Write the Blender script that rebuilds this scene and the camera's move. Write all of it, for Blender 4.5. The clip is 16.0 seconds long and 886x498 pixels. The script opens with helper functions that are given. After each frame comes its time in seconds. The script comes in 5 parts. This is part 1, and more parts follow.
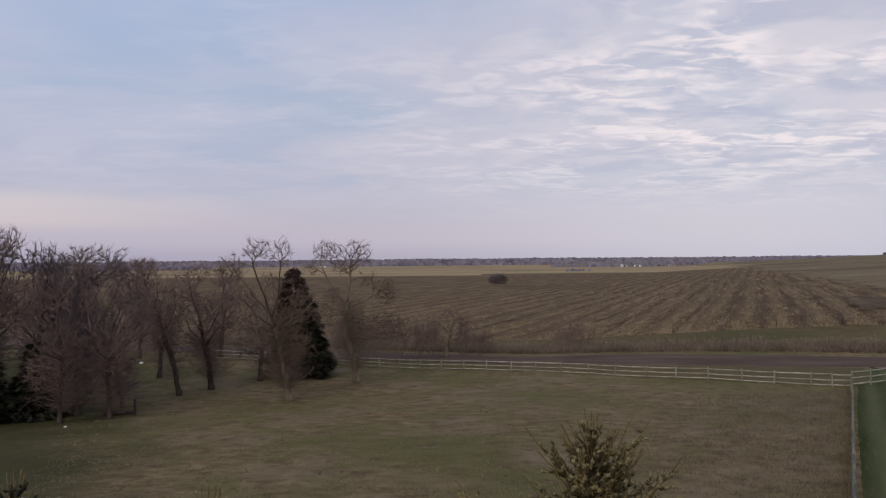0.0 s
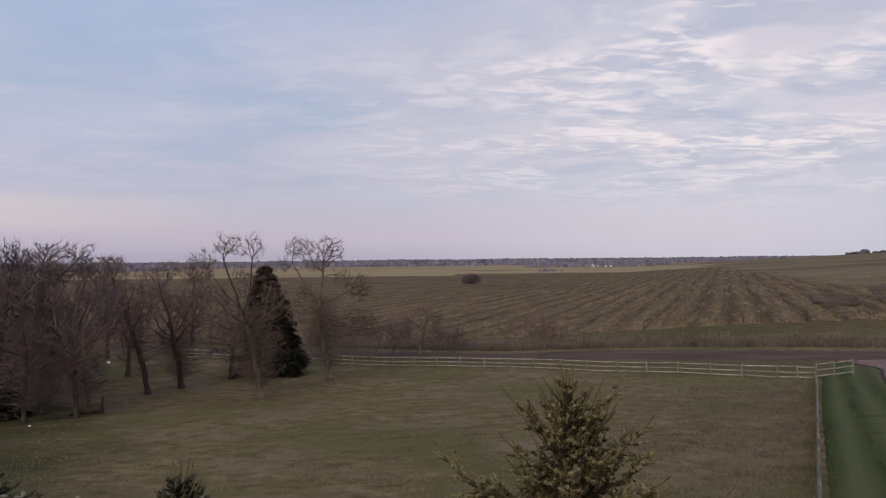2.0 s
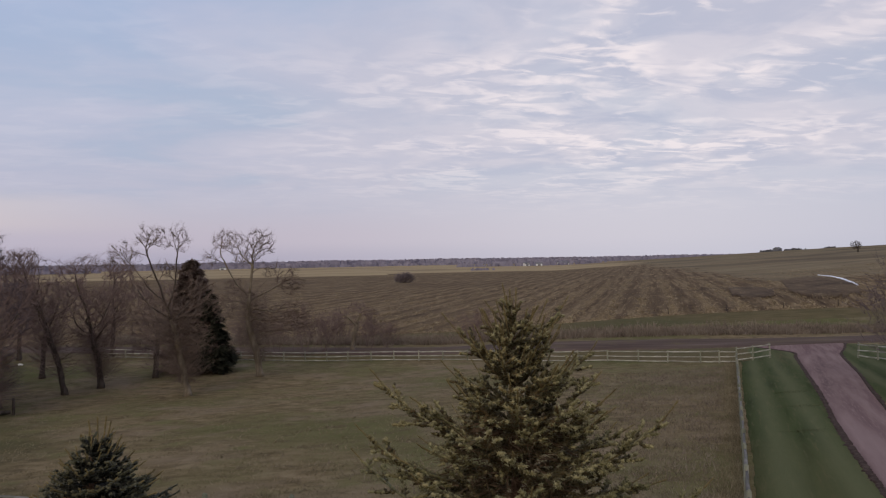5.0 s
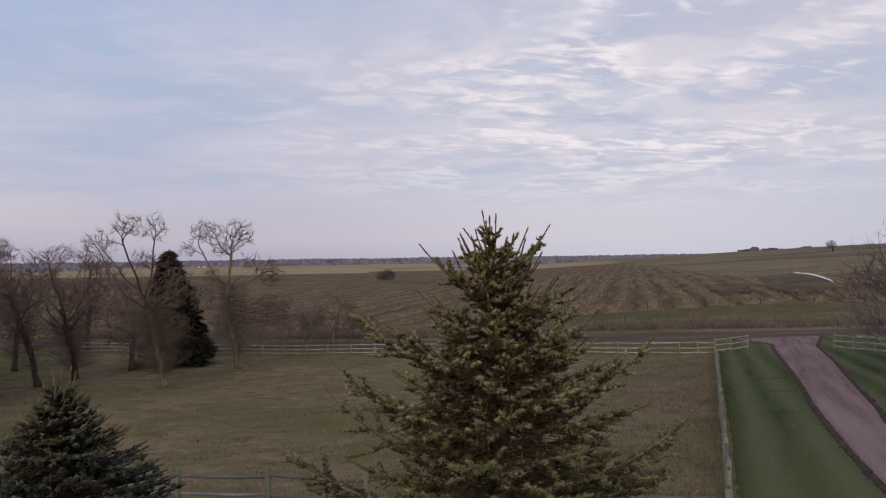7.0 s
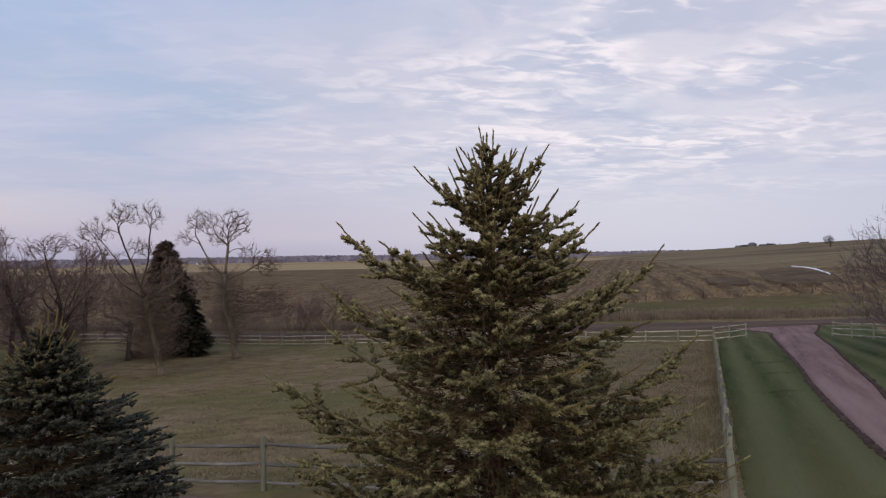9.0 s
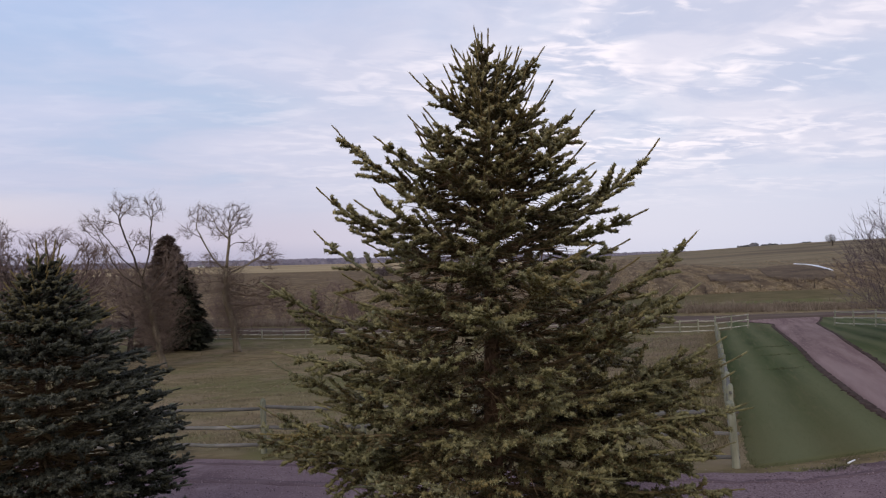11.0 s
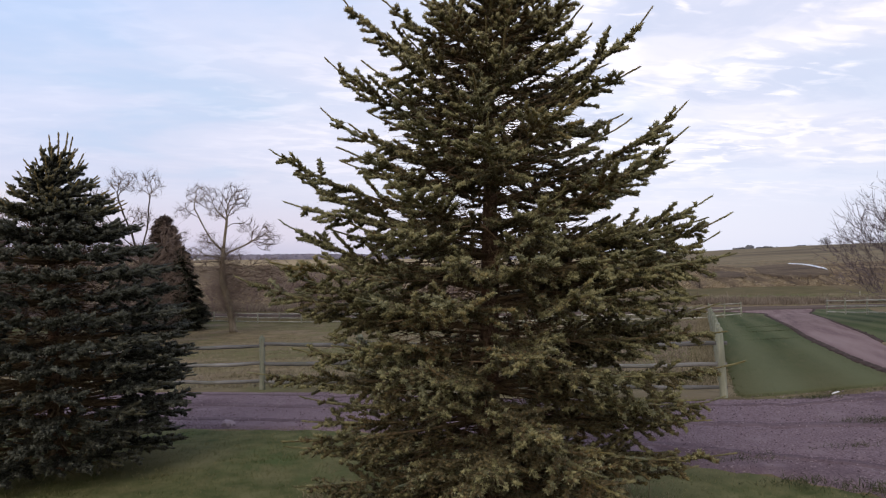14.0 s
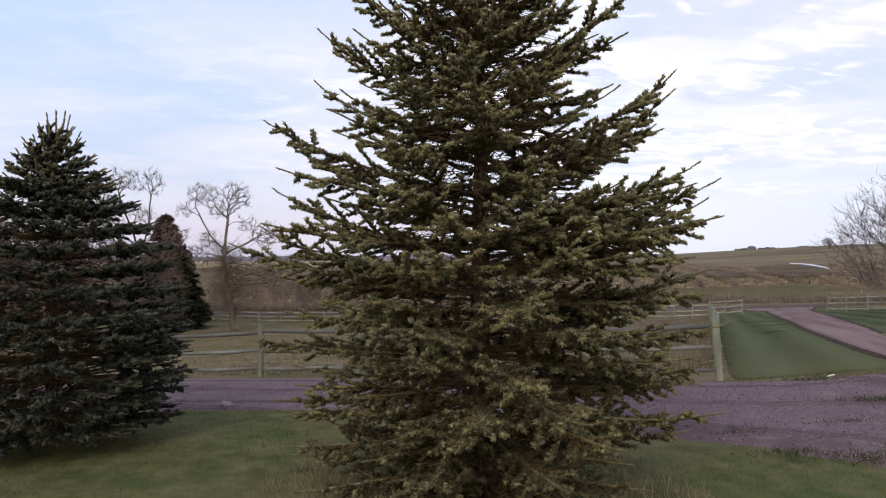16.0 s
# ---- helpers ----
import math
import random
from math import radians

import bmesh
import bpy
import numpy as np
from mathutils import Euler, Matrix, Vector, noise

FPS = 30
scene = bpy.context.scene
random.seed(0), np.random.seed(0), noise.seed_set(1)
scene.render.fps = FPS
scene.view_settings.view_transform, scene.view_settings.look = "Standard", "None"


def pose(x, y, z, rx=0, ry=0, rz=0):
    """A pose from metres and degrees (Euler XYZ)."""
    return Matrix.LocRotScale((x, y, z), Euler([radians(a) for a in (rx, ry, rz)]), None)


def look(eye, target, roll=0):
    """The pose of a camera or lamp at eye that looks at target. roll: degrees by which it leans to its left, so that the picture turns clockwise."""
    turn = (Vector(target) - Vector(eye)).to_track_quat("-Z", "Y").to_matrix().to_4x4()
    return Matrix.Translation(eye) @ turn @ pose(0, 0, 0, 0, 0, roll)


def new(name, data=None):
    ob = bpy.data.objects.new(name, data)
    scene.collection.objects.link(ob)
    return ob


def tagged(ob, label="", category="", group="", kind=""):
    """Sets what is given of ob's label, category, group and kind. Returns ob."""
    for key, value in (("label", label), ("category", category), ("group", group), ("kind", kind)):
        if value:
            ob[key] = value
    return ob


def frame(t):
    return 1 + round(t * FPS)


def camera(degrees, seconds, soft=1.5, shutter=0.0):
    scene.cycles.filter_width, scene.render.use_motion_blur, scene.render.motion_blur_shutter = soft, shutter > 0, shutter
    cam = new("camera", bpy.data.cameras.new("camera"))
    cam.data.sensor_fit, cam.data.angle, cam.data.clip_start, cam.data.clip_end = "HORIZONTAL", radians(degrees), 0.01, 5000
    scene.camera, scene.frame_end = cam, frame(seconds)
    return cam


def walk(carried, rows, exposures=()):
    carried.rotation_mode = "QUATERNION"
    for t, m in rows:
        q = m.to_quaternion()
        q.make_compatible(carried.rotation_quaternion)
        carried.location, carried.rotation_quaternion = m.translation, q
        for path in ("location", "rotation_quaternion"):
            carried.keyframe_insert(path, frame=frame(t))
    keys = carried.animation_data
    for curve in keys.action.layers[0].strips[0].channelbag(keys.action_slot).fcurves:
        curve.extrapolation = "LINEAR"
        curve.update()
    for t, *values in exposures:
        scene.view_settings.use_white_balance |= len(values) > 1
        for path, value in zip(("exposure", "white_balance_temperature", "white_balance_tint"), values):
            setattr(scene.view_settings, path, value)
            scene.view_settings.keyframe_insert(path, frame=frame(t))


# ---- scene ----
cam = camera(66.2, 16.0, 1.2)
PATH = [
    (0, (0.088, 0.56, 8.417), (0.09, 2.56, 8.443), -0.5),
    (0.5, (0.086, 0.52, 8.29), (0.102, 2.52, 8.317), -0.6),
    (1, (0.085, 0.545, 8.172), (0.118, 2.545, 8.199), -0.6),
    (1.5, (0.067, 0.569, 8.056), (0.123, 2.568, 8.083), -0.5),
    (2, (0.038, 0.539, 7.934), (0.12, 2.537, 7.962), -0.6),
    (2.5, (0.017, 0.558, 7.805), (0.13, 2.554, 7.832), -0.7),
    (3, (-0.011, 0.602, 7.676), (0.137, 2.596, 7.704), -0.7),
    (3.5, (-0.025, 0.681, 7.526), (0.161, 2.672, 7.554), -0.7),
    (4, (-0.025, 0.759, 7.369), (0.196, 2.746, 7.397), -0.8),
    (6.5, (0.024, 1.055, 6.474), (0.35, 3.028, 6.498), -0.9),
    (7, (0.043, 1.127, 6.26), (0.375, 3.099, 6.283), -0.8),
    (7.5, (0.041, 1.193, 6.041), (0.378, 3.164, 6.063), -0.8),
    (8, (0.061, 1.259, 5.859), (0.398, 3.23, 5.877), -0.7),
    (8.2, (0.07, 1.29, 5.794), (0.407, 3.262, 5.807), -1.0),
    (10.3, (0.141, 1.41, 4.773), (0.48, 3.381, 4.79), -0.7),
    (10.5, (0.147, 1.412, 4.669), (0.483, 3.383, 4.689), -0.8),
    (11, (0.141, 1.384, 4.408), (0.474, 3.356, 4.429), -1.2),
    (11.5, (0.121, 1.338, 4.162), (0.454, 3.31, 4.185), -1.2),
    (12, (0.102, 1.296, 3.924), (0.435, 3.268, 3.946), -1.3),
    (12.5, (0.058, 1.243, 3.713), (0.397, 3.214, 3.734), -1.0),
    (13, (-0.018, 1.179, 3.485), (0.336, 3.147, 3.506), -0.8),
    (13.5, (-0.011, 1.128, 3.239), (0.341, 3.097, 3.253), -0.5),
    (14, (0.023, 1.078, 2.975), (0.367, 3.048, 2.99), -0.2),
    (14.5, (0.062, 1.033, 2.693), (0.401, 3.004, 2.725), 0.1),
    (15, (0.086, 1.019, 2.515), (0.426, 2.99, 2.557), 0.1),
    (15.5, (0.118, 1.02, 2.555), (0.457, 2.991, 2.58), -0.1),
    (16, (0.118, 0.985, 2.6), (0.457, 2.956, 2.62), -0.3),
]
walk(cam, [(t, look(eye, target, roll)) for t, eye, target, roll in PATH],
     [(0, 0.0, 6420, 9), (4, 0.0, 6420, 9), (8, 0.05, 6320, 9), (11, 0.28, 6200, 9), (14, 0.53, 6220, 7), (16, 0.64, 6260, 5)])

# ---- world and sun: dusk under broken high cloud ----
SUN_AZ, SUN_EL = 208.0, 7.0          # degrees from +y towards +x, and above the horizon
world = bpy.data.worlds.new("dusk_sky")
scene.world = world
world.use_nodes = True
wt = world.node_tree
wt.nodes.clear()


def wnode(kind, **props):
    n = wt.nodes.new(kind)
    for k, v in props.items():
        setattr(n, k, v)
    return n


def wmath(op, a, b=None):
    n = wnode("ShaderNodeMath", operation=op)
    for k, v in enumerate((a, b)):
        if v is None:
            continue
        if isinstance(v, (int, float)):
            n.inputs[k].default_value = v
        else:
            wt.links.new(v, n.inputs[k])
    return n.outputs[0]


def wramp(fac, stops):
    n = wnode("ShaderNodeValToRGB")
    n.color_ramp.interpolation = "EASE"
    e = n.color_ramp.elements
    while len(e) < len(stops):
        e.new(0.5)
    for k, (p, c) in enumerate(stops):
        e[k].position, e[k].color = p, (*c, 1)
    wt.links.new(fac, n.inputs[0])
    return n.outputs[0]


def wmix(fac, a, b, blend="MIX"):
    n = wnode("ShaderNodeMix", data_type="RGBA", blend_type=blend)
    for sock, v in ((n.inputs[0], fac), (n.inputs[6], a), (n.inputs[7], b)):
        if isinstance(v, (int, float)):
            sock.default_value = v
        elif isinstance(v, tuple):
            sock.default_value = (*v, 1)
        else:
            wt.links.new(v, sock)
    return n.outputs[2]


def wnoise(vec, scale, detail, rough, distortion=0.0):
    n = wnode("ShaderNodeTexNoise")
    n.inputs["Scale"].default_value, n.inputs["Detail"].default_value = scale, detail
    n.inputs["Roughness"].default_value, n.inputs["Distortion"].default_value = rough, distortion
    wt.links.new(vec, n.inputs["Vector"])
    return n.outputs["Fac"]


wcoord = wnode("ShaderNodeTexCoord").outputs["Generated"]
wsep = wnode("ShaderNodeSeparateXYZ")
wt.links.new(wcoord, wsep.inputs[0])
wx, wy, wz = wsep.outputs
wup = wmath("MAXIMUM", wz, 0.0)
# the cloud sheet: directions laid out on a level sheet overhead
wden = wmath("ADD", wup, 0.10)
wcomb = wnode("ShaderNodeCombineXYZ")
wt.links.new(wmath("DIVIDE", wx, wden), wcomb.inputs[0])
wt.links.new(wmath("DIVIDE", wy, wden), wcomb.inputs[1])
wmap = wnode("ShaderNodeMapping")
wmap.inputs["Location"].default_value = (1.3, 0.4, 0.0)
wmap.inputs["Rotation"].default_value = (0, 0, radians(-8))
wmap.inputs["Scale"].default_value = (0.9, 1.0, 1.0)
wt.links.new(wcomb.outputs[0], wmap.inputs[0])
sheet = wmap.outputs[0]


def toward(az, el, power):
    """How near a direction lies to the given one: 1 at it, falling off with the power."""
    x, y, z = math.sin(radians(az)) * math.cos(radians(el)), math.cos(radians(az)) * math.cos(radians(el)), math.sin(radians(el))
    s = wmath("ADD", wmath("ADD", wmath("MULTIPLY", wx, x), wmath("MULTIPLY", wy, y)), wmath("MULTIPLY", wz, z))
    return wmath("POWER", wmath("MAXIMUM", s, 0.0), power)


broken = toward(25, 14, 16.0)       # the sheet breaks up into small rows here
glow = toward(25, 9, 14.0)
big = wnoise(sheet, 0.75, 5, 0.55, 0.6)
patch = wnoise(sheet, 1.5, 4, 0.55, 0.4)
puffs = wnoise(sheet, 2.6, 5, 0.55, 0.5)
wmap2 = wnode("ShaderNodeMapping")
wmap2.inputs["Rotation"].default_value = (0, 0, radians(5))
wmap2.inputs["Scale"].default_value = (0.62, 1.10, 1.0)
wt.links.new(wcomb.outputs[0], wmap2.inputs[0])
rows = wnoise(wmap2.outputs[0], 8.0, 4, 0.5, 0.8)
sky = wnode("ShaderNodeTexSky", sky_type="NISHITA", sun_disc=False)
sky.sun_elevation, sky.sun_rotation = radians(SUN_EL), radians(SUN_AZ)
base = wramp(wup, [(0.0, (0.44, 0.40, 0.50)), (0.03, (0.54, 0.475, 0.56)), (0.10, (0.52, 0.50, 0.60)), (0.22, (0.46, 0.50, 0.62)), (0.36, (0.45, 0.50, 0.66)), (1.0, (0.44, 0.49, 0.67))])
base = wmix(wmath("MULTIPLY", toward(38, 2, 7.0), 0.75), base, (0.50, 0.53, 0.65))
high = wramp(wup, [(0.045, (0, 0, 0)), (0.15, (1, 1, 1))])       # the pattern fades into the haze low down
veil = wramp(big, [(0.38, (0, 0, 0)), (0.62, (1, 1, 1))])
soft = wmix(wmath("MULTIPLY", wmath("MULTIPLY", veil, high), 0.75), base, (0.61, 0.575, 0.665))
gaps = wramp(big, [(0.34, (1, 1, 1)), (0.50, (0, 0, 0))])
soft = wmix(wmath("MULTIPLY", wmath("MULTIPLY", gaps, high), 0.50), soft, (0.40, 0.48, 0.62))
soft = wmix(wmath("MULTIPLY", glow, 0.50), soft, (0.78, 0.72, 0.77))
shade = wramp(puffs, [(0.36, (1, 1, 1)), (0.58, (0, 0, 0))])
soft = wmix(wmath("MULTIPLY", wmath("MULTIPLY", shade, high), wmath("ADD", wmath("MULTIPLY", broken, 0.46), 0.14)), soft, (0.44, 0.47, 0.61))
mixed = wmath("ADD", wmath("MULTIPLY", puffs, 0.40), wmath("MULTIPLY", rows, 0.60))
edges = wramp(mixed, [(0.45, (0, 0, 0)), (0.60, (1, 1, 1)), (0.72, (0.5, 0.5, 0.5)), (0.90, (0, 0, 0))])
edges = wmath("MULTIPLY", edges, wramp(patch, [(0.40, (0.08, 0.08, 0.08)), (0.58, (1, 1, 1))]))     # rows come in patches
clouds = wmix(wmath("MULTIPLY", wmath("MULTIPLY", edges, high), wmath("ADD", wmath("MULTIPLY", broken, 0.70), 0.08)), soft, (1.0, 0.88, 0.88))
clouds = wmix(wmath("MULTIPLY", toward(-28, 27, 16.0), 0.35), clouds, (0.36, 0.50, 0.80))
lowband = wramp(wup, [(0.03, (0, 0, 0)), (0.055, (1, 1, 1)), (0.075, (1, 1, 1)), (0.10, (0, 0, 0))])
clouds = wmix(wmath("MULTIPLY", wmath("MULTIPLY", lowband, toward(-34, 3, 30.0)), 0.40), clouds, (0.84, 0.70, 0.62))
clouds = wmix(wmath("MULTIPLY", toward(SUN_AZ, 8, 5.0), 0.6), clouds, (1.5, 1.2, 1.0))
nish = wmix(1.0, sky.outputs[0], (0.09, 0.09, 0.09), "MULTIPLY")
total = wmix(0.95, nish, clouds)
wbg = wnode("ShaderNodeBackground")
wt.links.new(total, wbg.inputs[0])
wbg.inputs[1].default_value = 1.0
wt.links.new(wbg.outputs[0], wnode("ShaderNodeOutputWorld").inputs[0])

sun = new("sun", bpy.data.lights.new("sun", "SUN"))
sun.data.energy, sun.data.angle, sun.data.color = 1.0, radians(40), (1.0, 0.88, 0.74)
sun.matrix_world = look((0, 0, 50), (-math.sin(radians(SUN_AZ)) * 50, -math.cos(radians(SUN_AZ)) * 50, 50 - 50 * math.tan(radians(SUN_EL + 30))))


# ---- materials ----
def material(name, colors, scale=1.0, rough=0.9, bump=0.0, stretch=(1, 1, 1), detail=6, spots=None, island=0.0, per_object=0.0,
             coarse=None, along=False, stripes=None, drift=None, turn=0.0, metal=0.0, bump_scale=None, spec=0.04, translucent=0.0):
    """colors: stops of a ramp over noise; coarse: (scale, colour, share) of wide stains; spots: (scale, colour, size)."""
    m = bpy.data.materials.new(name)
    m.use_nodes = True
    t = m.node_tree
    t.nodes.clear()
    add = t.nodes.new
    link = t.links.new
    coord = add("ShaderNodeTexCoord").outputs["Object"]
    mp = add("ShaderNodeMapping")
    mp.inputs["Rotation"].default_value = (0, 0, radians(turn))
    link(coord, mp.inputs[0])
    ms0 = add("ShaderNodeMapping")
    ms0.inputs["Scale"].default_value = stretch
    link(mp.outputs[0], ms0.inputs[0])
    vec = ms0.outputs[0]

    def tex(sc, det, rg=0.6, source=None):
        n = add("ShaderNodeTexNoise")
        n.inputs["Scale"].default_value, n.inputs["Detail"].default_value, n.inputs["Roughness"].default_value = sc, det, rg
        link(source or vec, n.inputs["Vector"])
        return n.outputs["Fac"]

    def mix(fac, a, b):
        n = add("ShaderNodeMix")
        n.data_type = "RGBA"
        for sock, v in ((n.inputs[0], fac), (n.inputs[6], a), (n.inputs[7], b)):
            if isinstance(v, (int, float)):
                sock.default_value = v
            elif isinstance(v, tuple):
                sock.default_value = (*v, 1)
            else:
                link(v, sock)
        return n.outputs[2]

    fac = tex(scale, detail)
    if island or per_object:
        r = add("ShaderNodeNewGeometry").outputs["Random Per Island"] if island else add("ShaderNodeObjectInfo").outputs["Random"]
        n = add("ShaderNodeMath")
        n.operation = "MULTIPLY_ADD"
        link(r, n.inputs[0])
        amount = island or per_object
        n.inputs[1].default_value, n.inputs[2].default_value = amount, -amount / 2
        n2 = add("ShaderNodeMath")
        link(fac, n2.inputs[0]), link(n.outputs[0], n2.inputs[1])
        fac = n2.outputs[0]
    ramp = add("ShaderNodeValToRGB")
    e = ramp.color_ramp.elements
    while len(e) < len(colors):
        e.new(0.5)
    for k, c in enumerate(colors):
        e[k].position, e[k].color = 0.28 + 0.44 * k / max(1, len(colors) - 1), (*c, 1)
    link(fac, ramp.inputs[0])
    col = ramp.outputs[0]
    if coarse:
        for sc, c, share in ([coarse] if isinstance(coarse[0], (int, float)) else coarse):
            rr = add("ShaderNodeValToRGB")
            rr.color_ramp.elements[0].position, rr.color_ramp.elements[1].position = 0.62 - share * 0.3, 0.80 - share * 0.3
            link(tex(sc, 4, 0.55, vec if along else coord), rr.inputs[0])
            col = mix(rr.outputs[0], col, c)
    if drift:                                            # (ax, ay, from, to, colour): another colour that takes over across the land
        ax, ay, lo, hi, c = drift
        dot = add("ShaderNodeVectorMath")
        dot.operation = "DOT_PRODUCT"
        link(coord, dot.inputs[0])
        dot.inputs[1].default_value = (ax, ay, 0)
        wob = add("ShaderNodeMath")
        wob.operation = "MULTIPLY_ADD"
        link(tex(0.09, 5, 0.6, coord), wob.inputs[0])
        wob.inputs[1].default_value = 26.0
        link(dot.outputs["Value"], wob.inputs[2])
        rng_node = add("ShaderNodeMapRange")
        rng_node.interpolation_type = "SMOOTHSTEP"
        link(wob.outputs[0], rng_node.inputs["Value"])
        rng_node.inputs["From Min"].default_value, rng_node.inputs["From Max"].default_value = lo + 13.0, hi + 13.0
        rng_node.inputs["To Max"].default_value = 0.88
        col = mix(rng_node.outputs[0], col, c)
    if stripes:                                          # (width, colour, strength) of bands along the turned y
        wide, c, strength = stripes
        wv = add("ShaderNodeTexWave")
        wv.inputs["Scale"].default_value, wv.inputs["Distortion"].default_value = 0.314 / wide, 2.2
        wv.inputs["Detail"].default_value, wv.inputs["Detail Scale"].default_value = 3, 0.8
        link(vec, wv.inputs["Vector"])
        n3 = add("ShaderNodeMath")
        n3.operation = "MULTIPLY"
        link(wv.outputs["Fac"], n3.inputs[0])
        n3.inputs[1].default_value = strength
        col = mix(n3.outputs[0], col, c)
    if spots:
        sc, c, size = spots
        v = add("ShaderNodeTexVoronoi")
        v.inputs["Scale"].default_value = sc
        link(vec, v.inputs["Vector"])
        rr = add("ShaderNodeValToRGB")
        rr.color_ramp.elements[0].position, rr.color_ramp.elements[0].color = size * 0.6, (1, 1, 1, 1)
        rr.color_ramp.elements[1].position, rr.color_ramp.elements[1].color = size, (0, 0, 0, 1)
        link(v.outputs["Distance"], rr.inputs[0])
        col = mix(rr.outputs[0], col, c)
    b = add("ShaderNodeBsdfPrincipled")
    link(col, b.inputs["Base Color"])
    b.inputs["Roughness"].default_value, b.inputs["Metallic"].default_value = rough, metal
    b.inputs["Specular IOR Level"].default_value = spec
    if bump:
        bn = add("ShaderNodeBump")
        bn.inputs["Strength"].default_value, bn.inputs["Distance"].default_value = min(1.0, bump), 0.03 if bump_scale is None else bump_scale
        link(tex(scale * 2.5, 5, 0.65), bn.inputs["Height"])
        link(bn.outputs[0], b.inputs["Normal"])
    out = add("ShaderNodeOutputMaterial")
    if translucent:
        tr = add("ShaderNodeBsdfTranslucent")
        link(col, tr.inputs[0])
        ms = add("ShaderNodeMixShader")
        ms.inputs[0].default_value = translucent
        link(b.outputs[0], ms.inputs[1]), link(tr.outputs[0], ms.inputs[2])
        link(ms.outputs[0], out.inputs[0])
    else:
        link(b.outputs[0], out.inputs[0])
    return m


PASTURE = material("dry_pasture", [(0.088, 0.066, 0.034), (0.152, 0.116, 0.064), (0.225, 0.176, 0.108)], 1.1, bump=0.6, stretch=(0.6, 1, 1), turn=10,
                   coarse=[(0.045, (0.090, 0.090, 0.034), 0.58), (0.15, (0.178, 0.136, 0.090), 0.38), (0.35, (0.120, 0.110, 0.048), 0.34), (0.9, (0.092, 0.070, 0.039), 0.32)],
                   drift=(-1.0, -0.42, -3.0, 9.0, (0.043, 0.044, 0.020)), bump_scale=0.12)
STUBBLE = material("ploughed_stubble", [(0.040, 0.026, 0.017), (0.105, 0.073, 0.043), (0.265, 0.200, 0.118)], 0.8, bump=1.0, stretch=(1.0, 0.05, 1), turn=25, detail=10,
                   coarse=[(0.018, (0.075, 0.052, 0.034), 0.30), (0.07, (0.046, 0.032, 0.023), 0.16), (0.5, (0.055, 0.039, 0.028), 0.24)], stripes=(6.1, (0.190, 0.142, 0.086), 0.42), spots=(1.6, (0.26, 0.20, 0.12), 0.16), bump_scale=0.5)
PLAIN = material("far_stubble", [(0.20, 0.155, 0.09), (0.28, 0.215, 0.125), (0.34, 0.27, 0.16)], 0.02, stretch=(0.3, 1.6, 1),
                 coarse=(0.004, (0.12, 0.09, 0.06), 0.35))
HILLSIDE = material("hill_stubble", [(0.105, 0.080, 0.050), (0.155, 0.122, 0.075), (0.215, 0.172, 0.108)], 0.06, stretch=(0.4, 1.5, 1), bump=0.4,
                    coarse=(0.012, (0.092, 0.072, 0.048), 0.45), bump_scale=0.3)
LAWN = material("mown_lawn", [(0.046, 0.054, 0.019), (0.080, 0.084, 0.033), (0.14, 0.130, 0.062)], 2.5, bump=0.5,
                coarse=[(0.22, (0.145, 0.126, 0.064), 0.55), (0.6, (0.060, 0.080, 0.027), 0.3), (1.7, (0.12, 0.108, 0.05), 0.3)], bump_scale=0.03)
STRIP = material("mown_strip", [(0.021, 0.032, 0.010), (0.046, 0.059, 0.021), (0.089, 0.088, 0.039)], 0.9, bump=0.5, stretch=(1.0, 0.06, 1), turn=31, detail=8, along=True,
                 coarse=[(0.45, (0.079, 0.072, 0.035), 0.40), (0.9, (0.026, 0.043, 0.013), 0.36), (6.0, (0.079, 0.075, 0.035), 0.25)],
                 stripes=(1.9, (0.103, 0.110, 0.057), 0.6), drift=(-0.51, -0.86, -36.0, -17.0, (0.084, 0.079, 0.037)), bump_scale=0.03)
PACKED = material("packed_gravel", [(0.066, 0.044, 0.050), (0.105, 0.072, 0.080), (0.16, 0.116, 0.126)], 20.0, bump=0.7, detail=4, coarse=(0.8, (0.135, 0.096, 0.105), 0.5), bump_scale=0.015)
DRIVE = material("drive_gravel", [(0.1058, 0.0689, 0.0672), (0.1702, 0.1164, 0.1126), (0.2392, 0.1722, 0.1638)], 0.8, bump=0.6, stretch=(1.4, 0.07, 1), turn=33, detail=8, along=True,
                 coarse=[(0.35, (0.118, 0.074, 0.074), 0.45), (1.1, (0.210, 0.150, 0.146), 0.30), (9.0, (0.205, 0.148, 0.143), 0.3)], bump_scale=0.02)
EDGE = material("bare_edge", [(0.030, 0.020, 0.017), (0.052, 0.036, 0.031), (0.095, 0.070, 0.060)], 4.0, bump=0.7)
STRIP_BLADES = material("strip_blades", [(0.023, 0.036, 0.011), (0.046, 0.061, 0.021), (0.085, 0.085, 0.037)], 0.25, stretch=(1.0, 0.06, 1), turn=31, island=0.35, stripes=(1.9, (0.097, 0.104, 0.053), 0.6), drift=(-0.51, -0.86, -36.0, -17.0, (0.074, 0.070, 0.033)), translucent=0.3)
VERGE = material("roadside_grass", [(0.066, 0.056, 0.025), (0.094, 0.077, 0.037), (0.13, 0.100, 0.055)], 0.8, bump=0.5, stretch=(0.4, 1, 1),
                 coarse=[(0.06, (0.125, 0.092, 0.052), 0.5), (0.03, (0.058, 0.062, 0.026), 0.35)], bump_scale=0.1)
